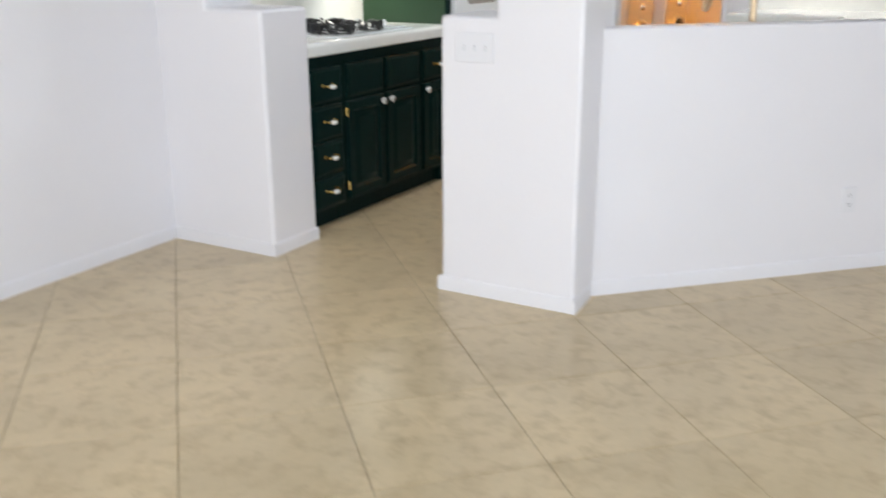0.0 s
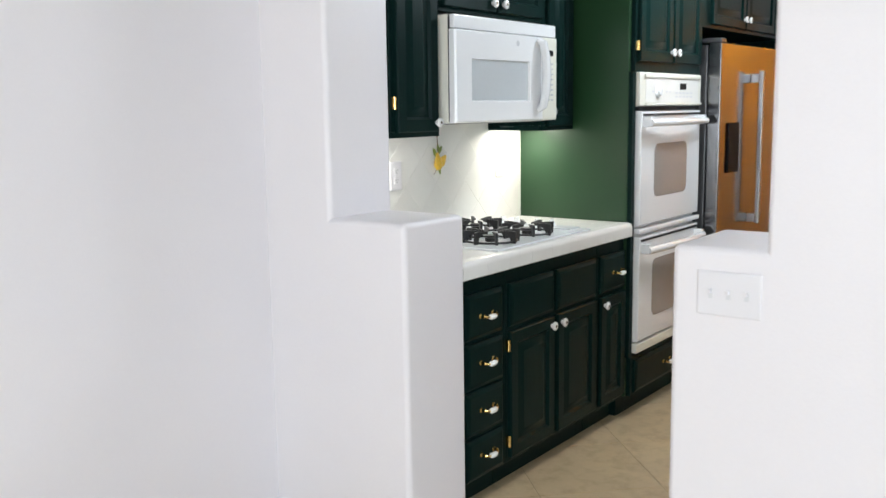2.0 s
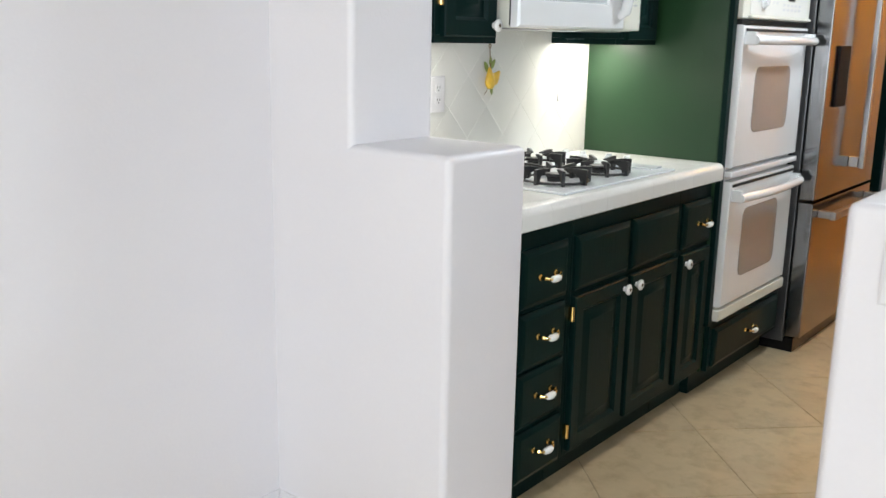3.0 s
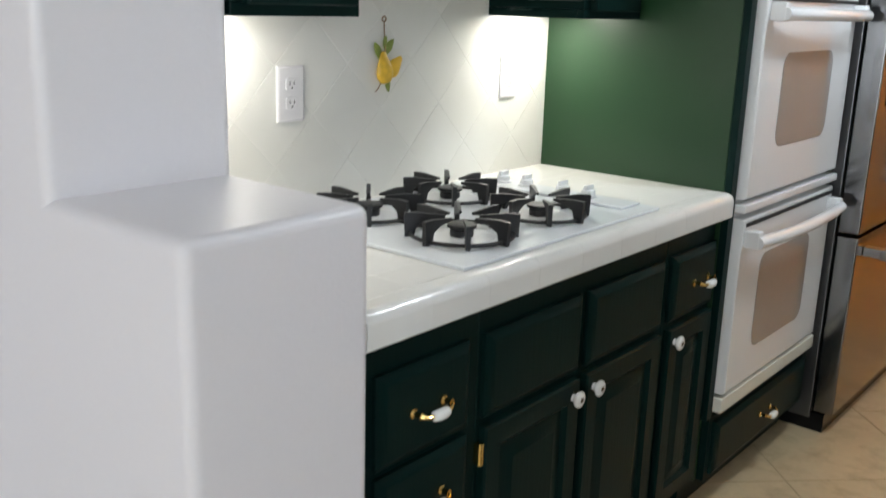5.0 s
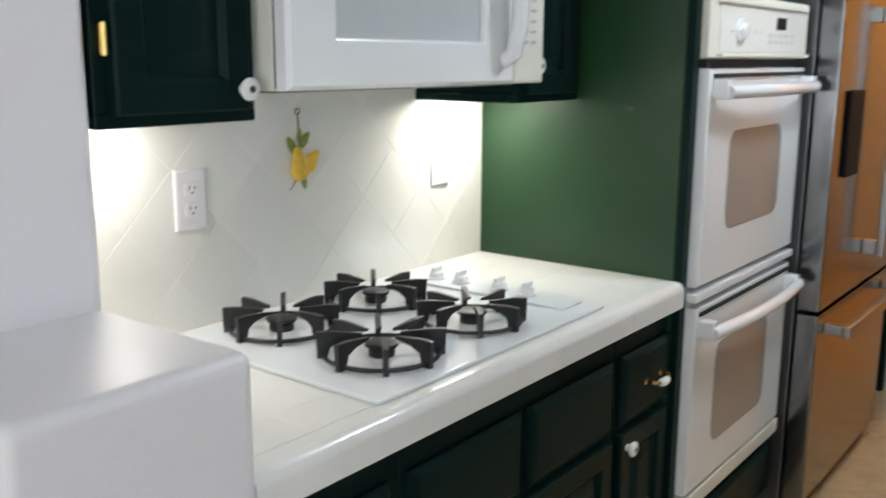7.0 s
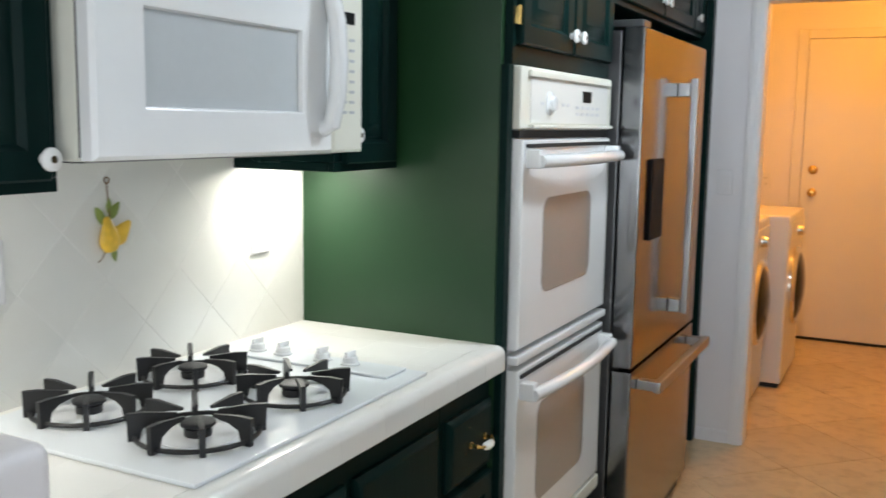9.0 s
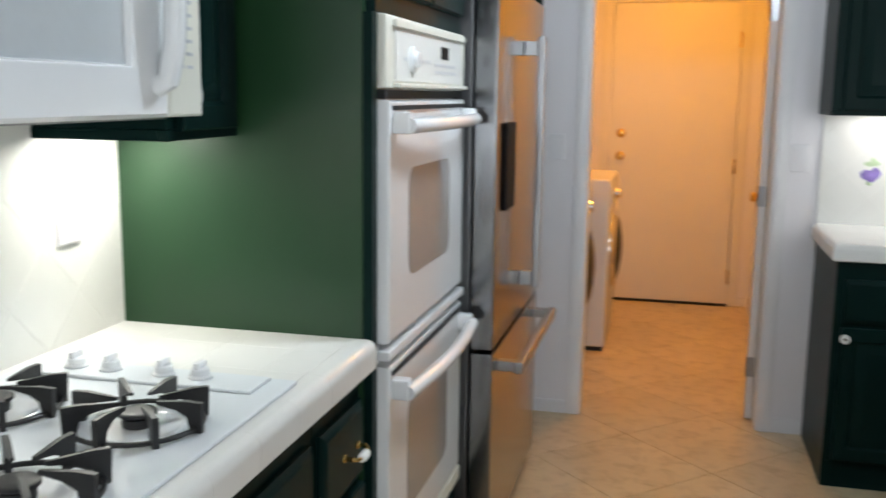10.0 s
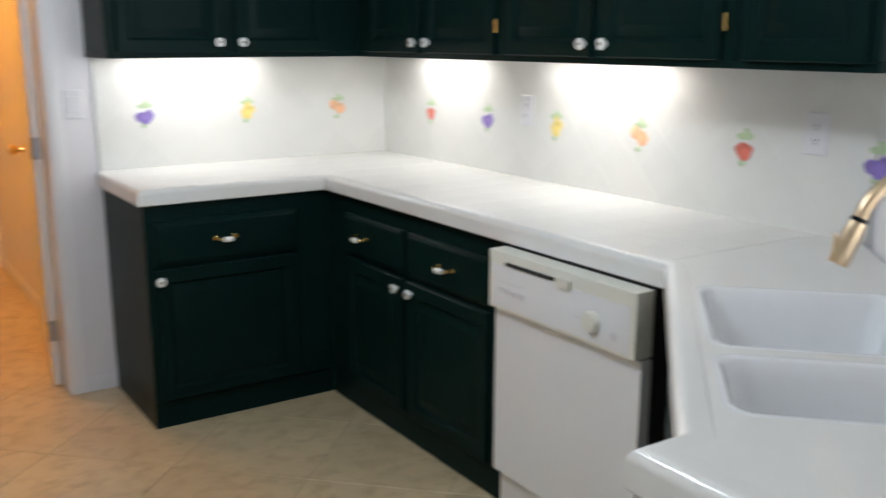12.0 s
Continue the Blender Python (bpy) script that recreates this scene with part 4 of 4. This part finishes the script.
def dishwasher():
    o = thing("dishwasher", pose(1.895, 4.735, 0, 0, 0, -90), "white dishwasher with an off-white control panel", "dishwasher")
    w = 0.608
    bm = B()
    box(bm, 0.004, 0.04, 0.10, w - 0.004, 0.60, 0.855)
    part("body", bm, DARK, o)
    bm = B()
    box(bm, 0, 0.0, 0.145, w, 0.039, 0.675, 0.004)
    part("door", bm, WHITE, o)
    bm = B()
    box(bm, 0, -0.025, 0.679, w, 0.039, 0.856, 0.006)
    cp = part("control_panel", bm, BISQUE, o, "off-white control panel")
    bm = B()
    rings(bm, 0.02, 0.69, w - 0.02, 0.815, [(0, 0), (0, 0.001), (0.002, 0.0014)], -0.0252)
    part("face_plate", bm, WHITE, cp)
    bm = B()
    box(bm, 0.085, -0.0300, 0.819, 0.345, -0.0255, 0.829)
    part("handle_slot", bm, DARK, cp, "dark latch slot")
    bm = B()
    box(bm, 0.31, -0.036, 0.808, 0.37, -0.0305, 0.838, 0.002)
    part("latch", bm, BISQUE, cp)
    bm = B()
    lathe(bm, [(0.030, 0), (0.030, 0.004), (0.026, 0.016), (0.010, 0.018)], pose(0.455, -0.0268, 0.745, 90, 0, 0), 20)
    part("dial", bm, BISQUE, cp, "off-white timer dial")
    bm = B()
    for k in range(3):
        box(bm, 0.055 + 0.04 * k, -0.0295, 0.735, 0.088 + 0.04 * k, -0.0267, 0.748)
        box(bm, 0.055 + 0.04 * k, -0.0275, 0.765, 0.080 + 0.04 * k, -0.0267, 0.769)
    box(bm, 0.39, -0.0275, 0.742, 0.41, -0.0267, 0.746)
    lathe(bm, [(0.012, 0), (0.012, 0.001)], pose(0.535, -0.0267, 0.725, 90, 0, 0), 12)
    tagged(part("print", bm, LIGHTPRINT, cp), "", "", "", "stuff")
    bm = B()
    box(bm, 0.0, 0.03, GROUND, w, 0.06, 0.138, 0.003)
    part("kick_plate", bm, WHITE, o)


dishwasher()
# diagonal sink base: its front runs from the dishwasher corner to the low wall
KE = Vector((1.930, 4.100, 0))
SD = KE + Vector((0.0247, -0.0247, 0))
c = thing("sink_cabinet", Matrix.Translation(SD) @ pose(0, 0, 0, 0, 0, -135), "dark green diagonal cabinet under the sink", "cabinet", "base cabinets")
SX, SY = Vector((-math.sqrt(0.5), -math.sqrt(0.5), 0)), Vector((math.sqrt(0.5), -math.sqrt(0.5), 0))


def in_sink_cabinet(points):
    return [((Vector((*q, 0)) - SD).dot(SX), (Vector((*q, 0)) - SD).dot(SY)) for q in points]


plan = [(1.95, 4.07), (1.255, 3.375), (1.14, 3.375), (1.14, 2.885), (1.45, 2.885), (2.30, 3.735)]
bm = B()
prism(bm, in_sink_cabinet(plan), 0.09, 0.70)
part("body", bm, GREEN, c)
bm = B()
box(bm, 0.02, 0.0, 0.7005, 0.93, 0.02, 0.864)
part("front_rail", bm, GREEN, c)
bm = B()
prism(bm, in_sink_cabinet([(1.14, 3.375), (1.14, 2.885), (1.16, 2.885), (1.16, 3.355), (1.25, 3.355), (1.25, 3.375)]), 0.7005, 0.864)
part("end_rail", bm, GREEN, c)
bm = B()
prism(bm, in_sink_cabinet([(1.91, 4.0), (1.27, 3.36), (1.18, 3.36), (1.18, 2.89), (1.45, 2.89), (2.25, 3.70)]), GROUND, 0.09)
part("toe_kick", bm, GREEN, c)
for x0, x1, kx in ((0.12, 0.50, 0.47), (0.52, 0.90, 0.55)):
    drawer_front(c, x0, 0.63, x1, 0.795)
    door_panel(c, x0, 0.11, x1, 0.612, 0, knob=(kx, 0.577))

# worktop of the far run with the sink opening
wt2 = thing("worktop", pose(0, 0, 0), "white tiled L-shaped counter with a rounded edge and diagonal sink corner", "counter")


def sk(s, d):
    p = KE + SX * s + SY * d
    return (p.x, p.y)


SINK = (0.180, 0.94, 0.056, 0.475)
end = [(1.212, 3.398), (1.113, 3.398), (1.113, 2.878)]


def bowl_outline(a, b, ins, r=0.045):
    """Rounded rectangle of a sink bowl between a and b along the counter, in (s, d)."""
    x0, y0, x1, y1 = a + ins, SINK[2] + 0.012 + ins, b - ins, SINK[3] - 0.012 - ins
    pts = []
    for cx, cy, a0 in ((x1 - r, y0 + r, -90), (x1 - r, y1 - r, 0), (x0 + r, y1 - r, 90), (x0 + r, y0 + r, 180)):
        pts += [(cx + r * math.cos(radians(a0 + 15 * k)), cy + r * math.sin(radians(a0 + 15 * k))) for k in range(7)]
    return pts


BOWLS = ((0.196, 0.612), (0.664, 0.928))


def slab(name, outer, z0, z1):
    bm = B()
    loops = []
    for loop in [outer] + [[sk(*q) for q in bowl_outline(a, b, 0)] for a, b in BOWLS]:
        vs = [bm.verts.new((x, y, z1)) for x, y in loop]
        loops += [bm.edges.new((vs[i], vs[(i + 1) % len(vs)])) for i in range(len(vs))]
    bmesh.ops.triangle_fill(bm, edges=loops, use_beauty=True)
    g = bmesh.ops.extrude_face_region(bm, geom=bm.faces[:])
    bmesh.ops.translate(bm, vec=(0, 0, z0 - z1), verts=[v for v in g["geom"] if isinstance(v, bmesh.types.BMVert)])
    part(name, bm, CERAMIC, wt2, smooth=False)


tail = [(1.233, 3.348), (1.163, 3.348), (1.163, 2.878), (1.45, 2.878)]
slab("bed", [(1.23, 6.531), (1.23, 5.987), (1.978, 5.987), (1.978, 4.122), sk(0.015, 0.05)] + tail + [(2.558, 3.984), (2.558, 6.531)], CT - 0.05, CT - 0.0006)
slab("sink_deck", [(1.979, 4.118), sk(0.017, 0.0505)] + tail + [(2.556, 3.984), (2.556, 4.118)], CT - 0.0019, CT + 0.0007)
bm = B()
counter_edge(bm, [(1.184, 6.531), (1.184, 5.939), (KE.x, 5.939), (KE.x, KE.y)] + end)
part("edge_trim", bm, CERAMIC, wt2)


def sink():
    o = thing("sink", Matrix.Translation(KE) @ pose(0, 0, 0, 0, 0, -135), "white double bowl kitchen sink set in the counter", "sink")
    s0, s1, d0, d1 = SINK

    def bowl(a, b):
        bm = B()
        loops = []
        for ins, z in ((-0.010, CT + 0.0009), (-0.006, CT + 0.0022), (0.001, CT + 0.0018), (0.007, CT - 0.004), (0.014, CT - 0.03), (0.030, CT - 0.12), (0.042, CT - 0.146), (0.066, CT - 0.155)):
            loops.append([bm.verts.new((px, py, z)) for px, py in bowl_outline(a, b, ins)])
        n = len(loops[0])
        for p, q in zip(loops, loops[1:]):
            for k in range(n):
                bm.faces.new((p[k], p[(k + 1) % n], q[(k + 1) % n], q[k]))
        bm.faces.new(loops[-1])
        part("bowl", bm, WHITE, o)
        bm = B()
        lathe(bm, [(0.042, 0), (0.042, 0.003), (0.030, 0.002), (0.010, 0.001)], pose((a + b) / 2, (d0 + d1) / 2, CT - 0.1548), 20)
        part("drain", bm, BRUSHED, o, "metal drain")

    for a, b in BOWLS:
        bowl(a, b)


sink()


def faucet():
    o = thing("faucet", Matrix.Translation(KE) @ pose(0.0, 0.0, CT + 0.001, 0, 0, -135), "champagne bronze gooseneck faucet behind the sink", "faucet")
    bx, by = 0.551, 0.502
    bm = B()
    lathe(bm, [(0.027, 0), (0.027, 0.006), (0.020, 0.012), (0.0175, 0.05), (0.0165, 0.07)], pose(bx, by, 0), 20)
    part("base", bm, BRONZE, o)
    bm = B()
    pts = [(bx, by, 0.07), (bx, by, 0.14), (bx, by, 0.205)] + arc((bx + 0.0357, by - 0.1093, 0.205), 0.115, 0, math.pi * 0.90, 16, (-0.31, 0.95, 0), (0, 0, 1))
    tube(bm, pts, 0.0125, 14)
    part("neck", bm, BRONZE, o)
    e, d = Vector(pts[-1]), (Vector(pts[-1]) - Vector(pts[-2])).normalized()
    bm = B()
    tube(bm, [e, e + d * 0.008], 0.0145, 14)
    part("collar", bm, BLACK, o, "black collar")
    bm = B()
    tube(bm, [e + d * 0.008, e + d * 0.03, e + d * 0.072, e + d * 0.085], [0.0145, 0.0165, 0.0175, 0.0165], 16)
    sp = part("spray_head", bm, BRONZE, o)
    bm = B()
    box(bm, -0.008, -0.006, -0.02, 0.008, 0.0, 0.02, 0.003)
    bmesh.ops.translate(bm, vec=e + d * 0.05 + Vector((0, -0.016, 0)), verts=bm.verts)
    part("button", bm, BRONZE, sp)
    bm = B()
    tube(bm, [(bx + 0.016, by, 0.045), (bx + 0.04, by, 0.05), (bx + 0.085, by, 0.085)], [0.008, 0.007, 0.006], 10)
    part("lever", bm, BRONZE, o)


faucet()

# wall cabinets of the far run
c = thing("wall_cabinet", pose(1.177, 6.205, 0, 0, 0, 0), "dark green wall cabinet with two doors beside the laundry door", "cabinet", "wall cabinets")
hung_carcass(c, 1.075, 0.327, NUZ, UZ1)
for x0, x1, kx in ((0.038, 0.458, 0.432), (0.503, 0.920, 0.528)):
    door_panel(c, x0, NUZ + 0.02, x1, UZ1 - 0.02, 0, knob=(kx, NUZ + 0.06))
NUX = 2.235
for y0, w, doors, lab in ((6.203, 1.035, ((0.12, 0.518, 0.493, None), (0.566, 1.002, 0.592, 1.012)), "dark green wall cabinet with two doors above the fruit tiles"),
                          (5.166, 0.982, ((0.026, 0.454, 0.429, None), (0.498, 0.942, 0.523, 0.954)), "dark green wall cabinet with brass hinges above the fruit tiles"),
                          (4.182, 0.398, ((0.034, 0.37, None, None),), "single dark green wall cabinet above the sink end")):
    c = thing("wall_cabinet", pose(NUX, y0, 0, 0, 0, -90), lab, "cabinet", "wall cabinets")
    hung_carcass(c, w, 0.325, NUZ, UZ1)
    for x0, x1, kx, hx in doors:
        door_panel(c, x0, NUZ + 0.02, x1, UZ1 - 0.02, 0, knob=(kx, NUZ + 0.06) if kx else None, hinge=hx, rise=0.075)


# ---- lamps ----
for px, py, dx, dy, w in CABINET_LAMPS:
    z = (UZ0 if px < 0 else NUZ) + 0.022
    o = thing("cabinet_light", pose(px, py, z), "slim white lamp under the wall cabinet", "lamp", "cabinet lights")
    bm = B()
    box(bm, -dx / 2 - 0.01, -dy / 2 - 0.01, -0.008, dx / 2 + 0.01, dy / 2 + 0.01, -0.0005, 0.002, 1)
    part("housing", bm, TRIM, o)
    bm = B()
    box(bm, -dx / 2, -dy / 2, -0.0095, dx / 2, dy / 2, -0.0082)
    part("diffuser", bm, GLOW, o)
# out-of-view fixture added for the lamp that brightens the kitchen
o = thing("unseen_ceiling_light", pose(0.60, 4.45, CEIL), "round white ceiling light, unseen, added to brighten the kitchen", "lamp")
bm = B()
lathe(bm, [(0.19, -0.0005), (0.19, -0.02), (0.18, -0.03)], Matrix(), 32)
part("frame", bm, TRIM, o)
bm = B()
lathe(bm, [(0.175, -0.0305), (0.16, -0.07), (0.10, -0.10), (0.02, -0.108)], Matrix(), 32)
part("diffuser", bm, GLOW, o)
o = thing("unseen_ceiling_light", pose(0.65, 7.7, CEIL), "round warm laundry ceiling light", "lamp")
bm = B()
lathe(bm, [(0.16, -0.0005), (0.16, -0.02), (0.15, -0.03)], Matrix(), 28)
part("frame", bm, TRIM, o)
bm = B()
lathe(bm, [(0.145, -0.0305), (0.13, -0.06), (0.08, -0.08), (0.02, -0.085)], Matrix(), 28)
part("diffuser", bm, WARMGLOW, o)


# ---- laundry machines ----
def machine(y0, front, label):
    o = thing("washing_machine", pose(front, y0, GROUND, 0, 0, 90), label, "washing machine", "laundry machines")
    w, h = 0.685, 1.0
    bm = B()
    box(bm, 0, 0.0, 0.025, w, 0.72, h, 0.014, 3)
    part("body", bm, WASHER, o)
    bm = B()
    lathe(bm, [(0.235, 0), (0.235, 0.012), (0.222, 0.028), (0.208, 0.032), (0.198, 0.024)], pose(w / 2, -0.001, 0.56, 90, 0, 0), 36)
    part("door_ring", bm, CHROME, o, "chrome door ring")
    bm = B()
    lathe(bm, [(0.194, 0), (0.194, 0.010), (0.16, 0.026), (0.08, 0.040), (0.02, 0.044)], pose(w / 2, -0.020, 0.56, 90, 0, 0), 32)
    part("door_glass", bm, BLACK, o, "dark round door glass")
    bm = B()
    box(bm, 0.02, -0.008, 0.83, w - 0.02, -0.0005, 0.955, 0.004)
    part("control_panel", bm, WASHER, o)
    bm = B()
    lathe(bm, [(0.034, 0), (0.034, 0.01), (0.026, 0.034), (0.012, 0.036)], pose(w * 0.5, -0.0085, 0.89, 90, 0, 0), 20)
    part("dial", bm, CHROME, o, "metal program dial")
    bm = B()
    box(bm, 0.02, 0.02, 0, w - 0.02, 0.70, 0.024)
    part("feet", bm, DARK, o)


machine(7.64, 0.262, "white front-loading washing machine with a dark round door")
machine(6.90, 0.160, "white front-loading dryer with a dark round door")


# ---- wall tiles, laid diagonally ----


def clip(poly, inside, cut):
    out = []
    for i, p in enumerate(poly):
        q = poly[(i + 1) % len(poly)]
        if inside(p):
            out.append(p)
        if inside(p) != inside(q):
            out.append(cut(p, q))
    return out


def clip_rect(poly, x0, z0, x1, z1):
    for axis, lim, sign in ((0, x0, 1), (0, x1, -1), (1, z0, 1), (1, z1, -1)):
        if not poly:
            return poly

        def cut(p, q):
            t = (lim - p[axis]) / (q[axis] - p[axis])
            return (p[0] + (q[0] - p[0]) * t, p[1] + (q[1] - p[1]) * t)

        poly = clip(poly, lambda p: sign * (p[axis] - lim) >= 0, cut)
    return poly


MOTIF = {}


def motif(parent, kind):
    """Painted fruit with leaves, as a thin raised glaze on its tile."""
    if kind not in MOTIF:
        bits = {"purple": [(-0.013, -0.012, 0.020, 0.017), (0.012, -0.008, 0.018, 0.020), (0.002, -0.024, 0.014, 0.014)],
                "yellow": [(0.0, -0.012, 0.022, 0.024), (0.003, 0.012, 0.012, 0.016), (0.020, 0.0, 0.011, 0.013)],
                "orange": [(-0.014, 0.004, 0.020, 0.019), (0.012, -0.010, 0.020, 0.020)],
                "red": [(0.0, -0.008, 0.026, 0.018), (0.002, -0.020, 0.018, 0.014)]}[kind]
        leaves = [(-0.008, 0.024, 0.016, 0.008), (0.012, 0.026, 0.014, 0.009), (0.004, 0.034, 0.008, 0.012), (-0.004, -0.040, 0.009, 0.008)]
        made = []
        for shapes, mat, lift in ((bits, FRUIT[kind], 0.0), (leaves, PALELEAF, -0.0003)):
            bm = B()
            for j, (x, z, a, b) in enumerate(shapes):
                pts = [(x + a * (1 + 0.10 * math.sin(5 * t + j)) * math.cos(t), z + b * (1 + 0.10 * math.sin(4 * t + 2 * j)) * math.sin(t)) for t in [2 * math.pi * k / 16 for k in range(16)]]
                prism(bm, pts, 0.0, 0.0014 + lift + 0.0002 * j, 0.0008)
            made.append(mesh_of("motif", bm, mat))
        MOTIF[kind] = made
    for me in MOTIF[kind]:
        o = new("fruit_motif", me)
        o.parent = parent
        o.location = (0, 0, 0.0036)
        o.scale = (1.25, 1.25, 1)
        tagged(o, kind + " painted fruit" if me == MOTIF[kind][0] else "pale green painted leaves")


def wall_tiles(name, m, x0, z0, x1, z1, cx, cz, size, decor, label):
    """Diagonal tiles on a wall; local x along the wall, z up, the face towards -y; decor: {column: fruit}."""
    o = tagged(new(name), label, "backsplash", "", "structure")
    o.matrix_world = m
    half = size / math.sqrt(2)
    bm = B()
    box(bm, x0, -0.0082, z0, x1, -0.0005, z1)
    part("grout", bm, TGROUT, o)
    full = None
    for i in range(-30, 31):
        for j in range(-6, 7):
            if (i + j) % 2:
                continue
            tx, tz = cx + i * half, cz + j * half
            g = half - 0.0016
            poly = clip_rect([(tx - g, tz), (tx, tz - g), (tx + g, tz), (tx, tz + g)], x0, z0, x1, z1)
            if len(poly) < 3:
                continue
            whole = len(poly) == 4 and abs(tx - g - min(p[0] for p in poly)) < 1e-6 and abs(tz + g - max(p[1] for p in poly)) < 1e-6 and abs(tz - g - min(p[1] for p in poly)) < 1e-6 and abs(tx + g - max(p[0] for p in poly)) < 1e-6
            local = [(p[0] - tx, p[1] - tz) for p in poly]
            area2 = abs(sum(a[0] * b[1] - b[0] * a[1] for a, b in zip(local, local[1:] + local[:1])))
            if area2 < 4e-4:
                continue
            if whole and full is None:
                full = mesh_of("tile", prism(B(), local, 0, 0.0035, 0.0009), WALLTILE, False)
            me = full if whole else mesh_of("tile", prism(B(), local, 0, 0.0035, 0.0008), WALLTILE, False)
            t = new("tile", me)
            t.parent = o
            t.matrix_local = pose(tx, -0.0055, tz, 90, 0, 0)
            if j == 0 and i in decor:
                motif(t, decor[i])
    return o


wall_tiles("backsplash_1", pose(KX0, 0, 0, 0, 0, 90), 2.834, CT, 4.187, 1.402, 2.953, 1.138, 0.1515, {}, "cream glazed wall tiles laid diagonally behind the cooktop")
wall_tiles("backsplash_2", pose(0, FARY, 0), 1.20, CT, 2.556, NUZ, 1.398, 1.153, 0.1590, {0: "purple", 4: "yellow", 8: "orange"}, "cream wall tiles with painted fruit")
wall_tiles("backsplash_3", pose(KX1, 6.526, 0, 0, 0, -90), 0, CT, 2.56, NUZ, 6.526 - 6.115, 1.146, 0.1525,
           {0: "red", 4: "purple", 8: "yellow", 12: "orange", 16: "red", 20: "purple"}, "cream wall tiles with painted fruit")

# ---- counter tiles ----
counter_tiles(wt, -0.601, 2.835, -0.047, 4.186)
counter_tiles(wt2, 1.232, 5.988, 2.556, 6.526)
counter_tiles(wt2, 1.975, 4.12, 2.556, 5.986)

# ---- floor tiles ----
PITCH = 0.70 / math.sqrt(2)
tile_me = mesh_of("tile", prism(B(), [(-PITCH / 2 + 0.0016, -PITCH / 2 + 0.0016), (PITCH / 2 - 0.0016, -PITCH / 2 + 0.0016), (PITCH / 2 - 0.0016, PITCH / 2 - 0.0016), (-PITCH / 2 + 0.0016, PITCH / 2 - 0.0016)], -0.004, 0.0, 0.0016), TILE, False)
rest = B()
for i in range(-14, 24):
    for j in range(-24, 14):
        # joints lie where x + y = 3.285 + 0.70 i and x - y = -0.267 + 0.70 j
        u, v = 3.285 + 0.70 * (i + 0.5), -0.267 + 0.70 * (j + 0.5)
        x, y = (u + v) / 2, (u - v) / 2
        h = PITCH / math.sqrt(2) - 0.0023
        y_end = LAUN_Y1 + 0.05 if x < 1.3 else 6.6 if x < 2.62 else 3.88
        poly = clip_rect([(x - h, y), (x, y - h), (x + h, y), (x, y + h)], KX0 - 0.05, LIVING_Y0 - 0.05, LIVING_X1 + 0.05, y_end)
        if len(poly) < 3 or max(p[0] for p in poly) - min(p[0] for p in poly) < 0.03:
            continue
        whole = len(poly) == 4 and abs(max(p[0] for p in poly) - x - h) < 1e-6 and abs(x - h - min(p[0] for p in poly)) < 1e-6 and abs(max(p[1] for p in poly) - y - h) < 1e-6
        if x < 3.4 and y > -0.9:
            t = new("tile", tile_me if whole else mesh_of("tile", prism(B(), [(p[0] - x, p[1] - y) for p in poly], -0.004, 0.0, 0.0016), TILE, False))
            t.parent = floor
            t.matrix_local = pose(x, y, GROUND, 0, 0, 45 + 90 * random.randint(0, 3) if whole else 0)
        else:
            prism(rest, poly, GROUND - 0.004, GROUND, 0.0016)
r = part("far_tiles", rest, TILE, floor, smooth=False)
tagged(r, "", "", "", "stuff")
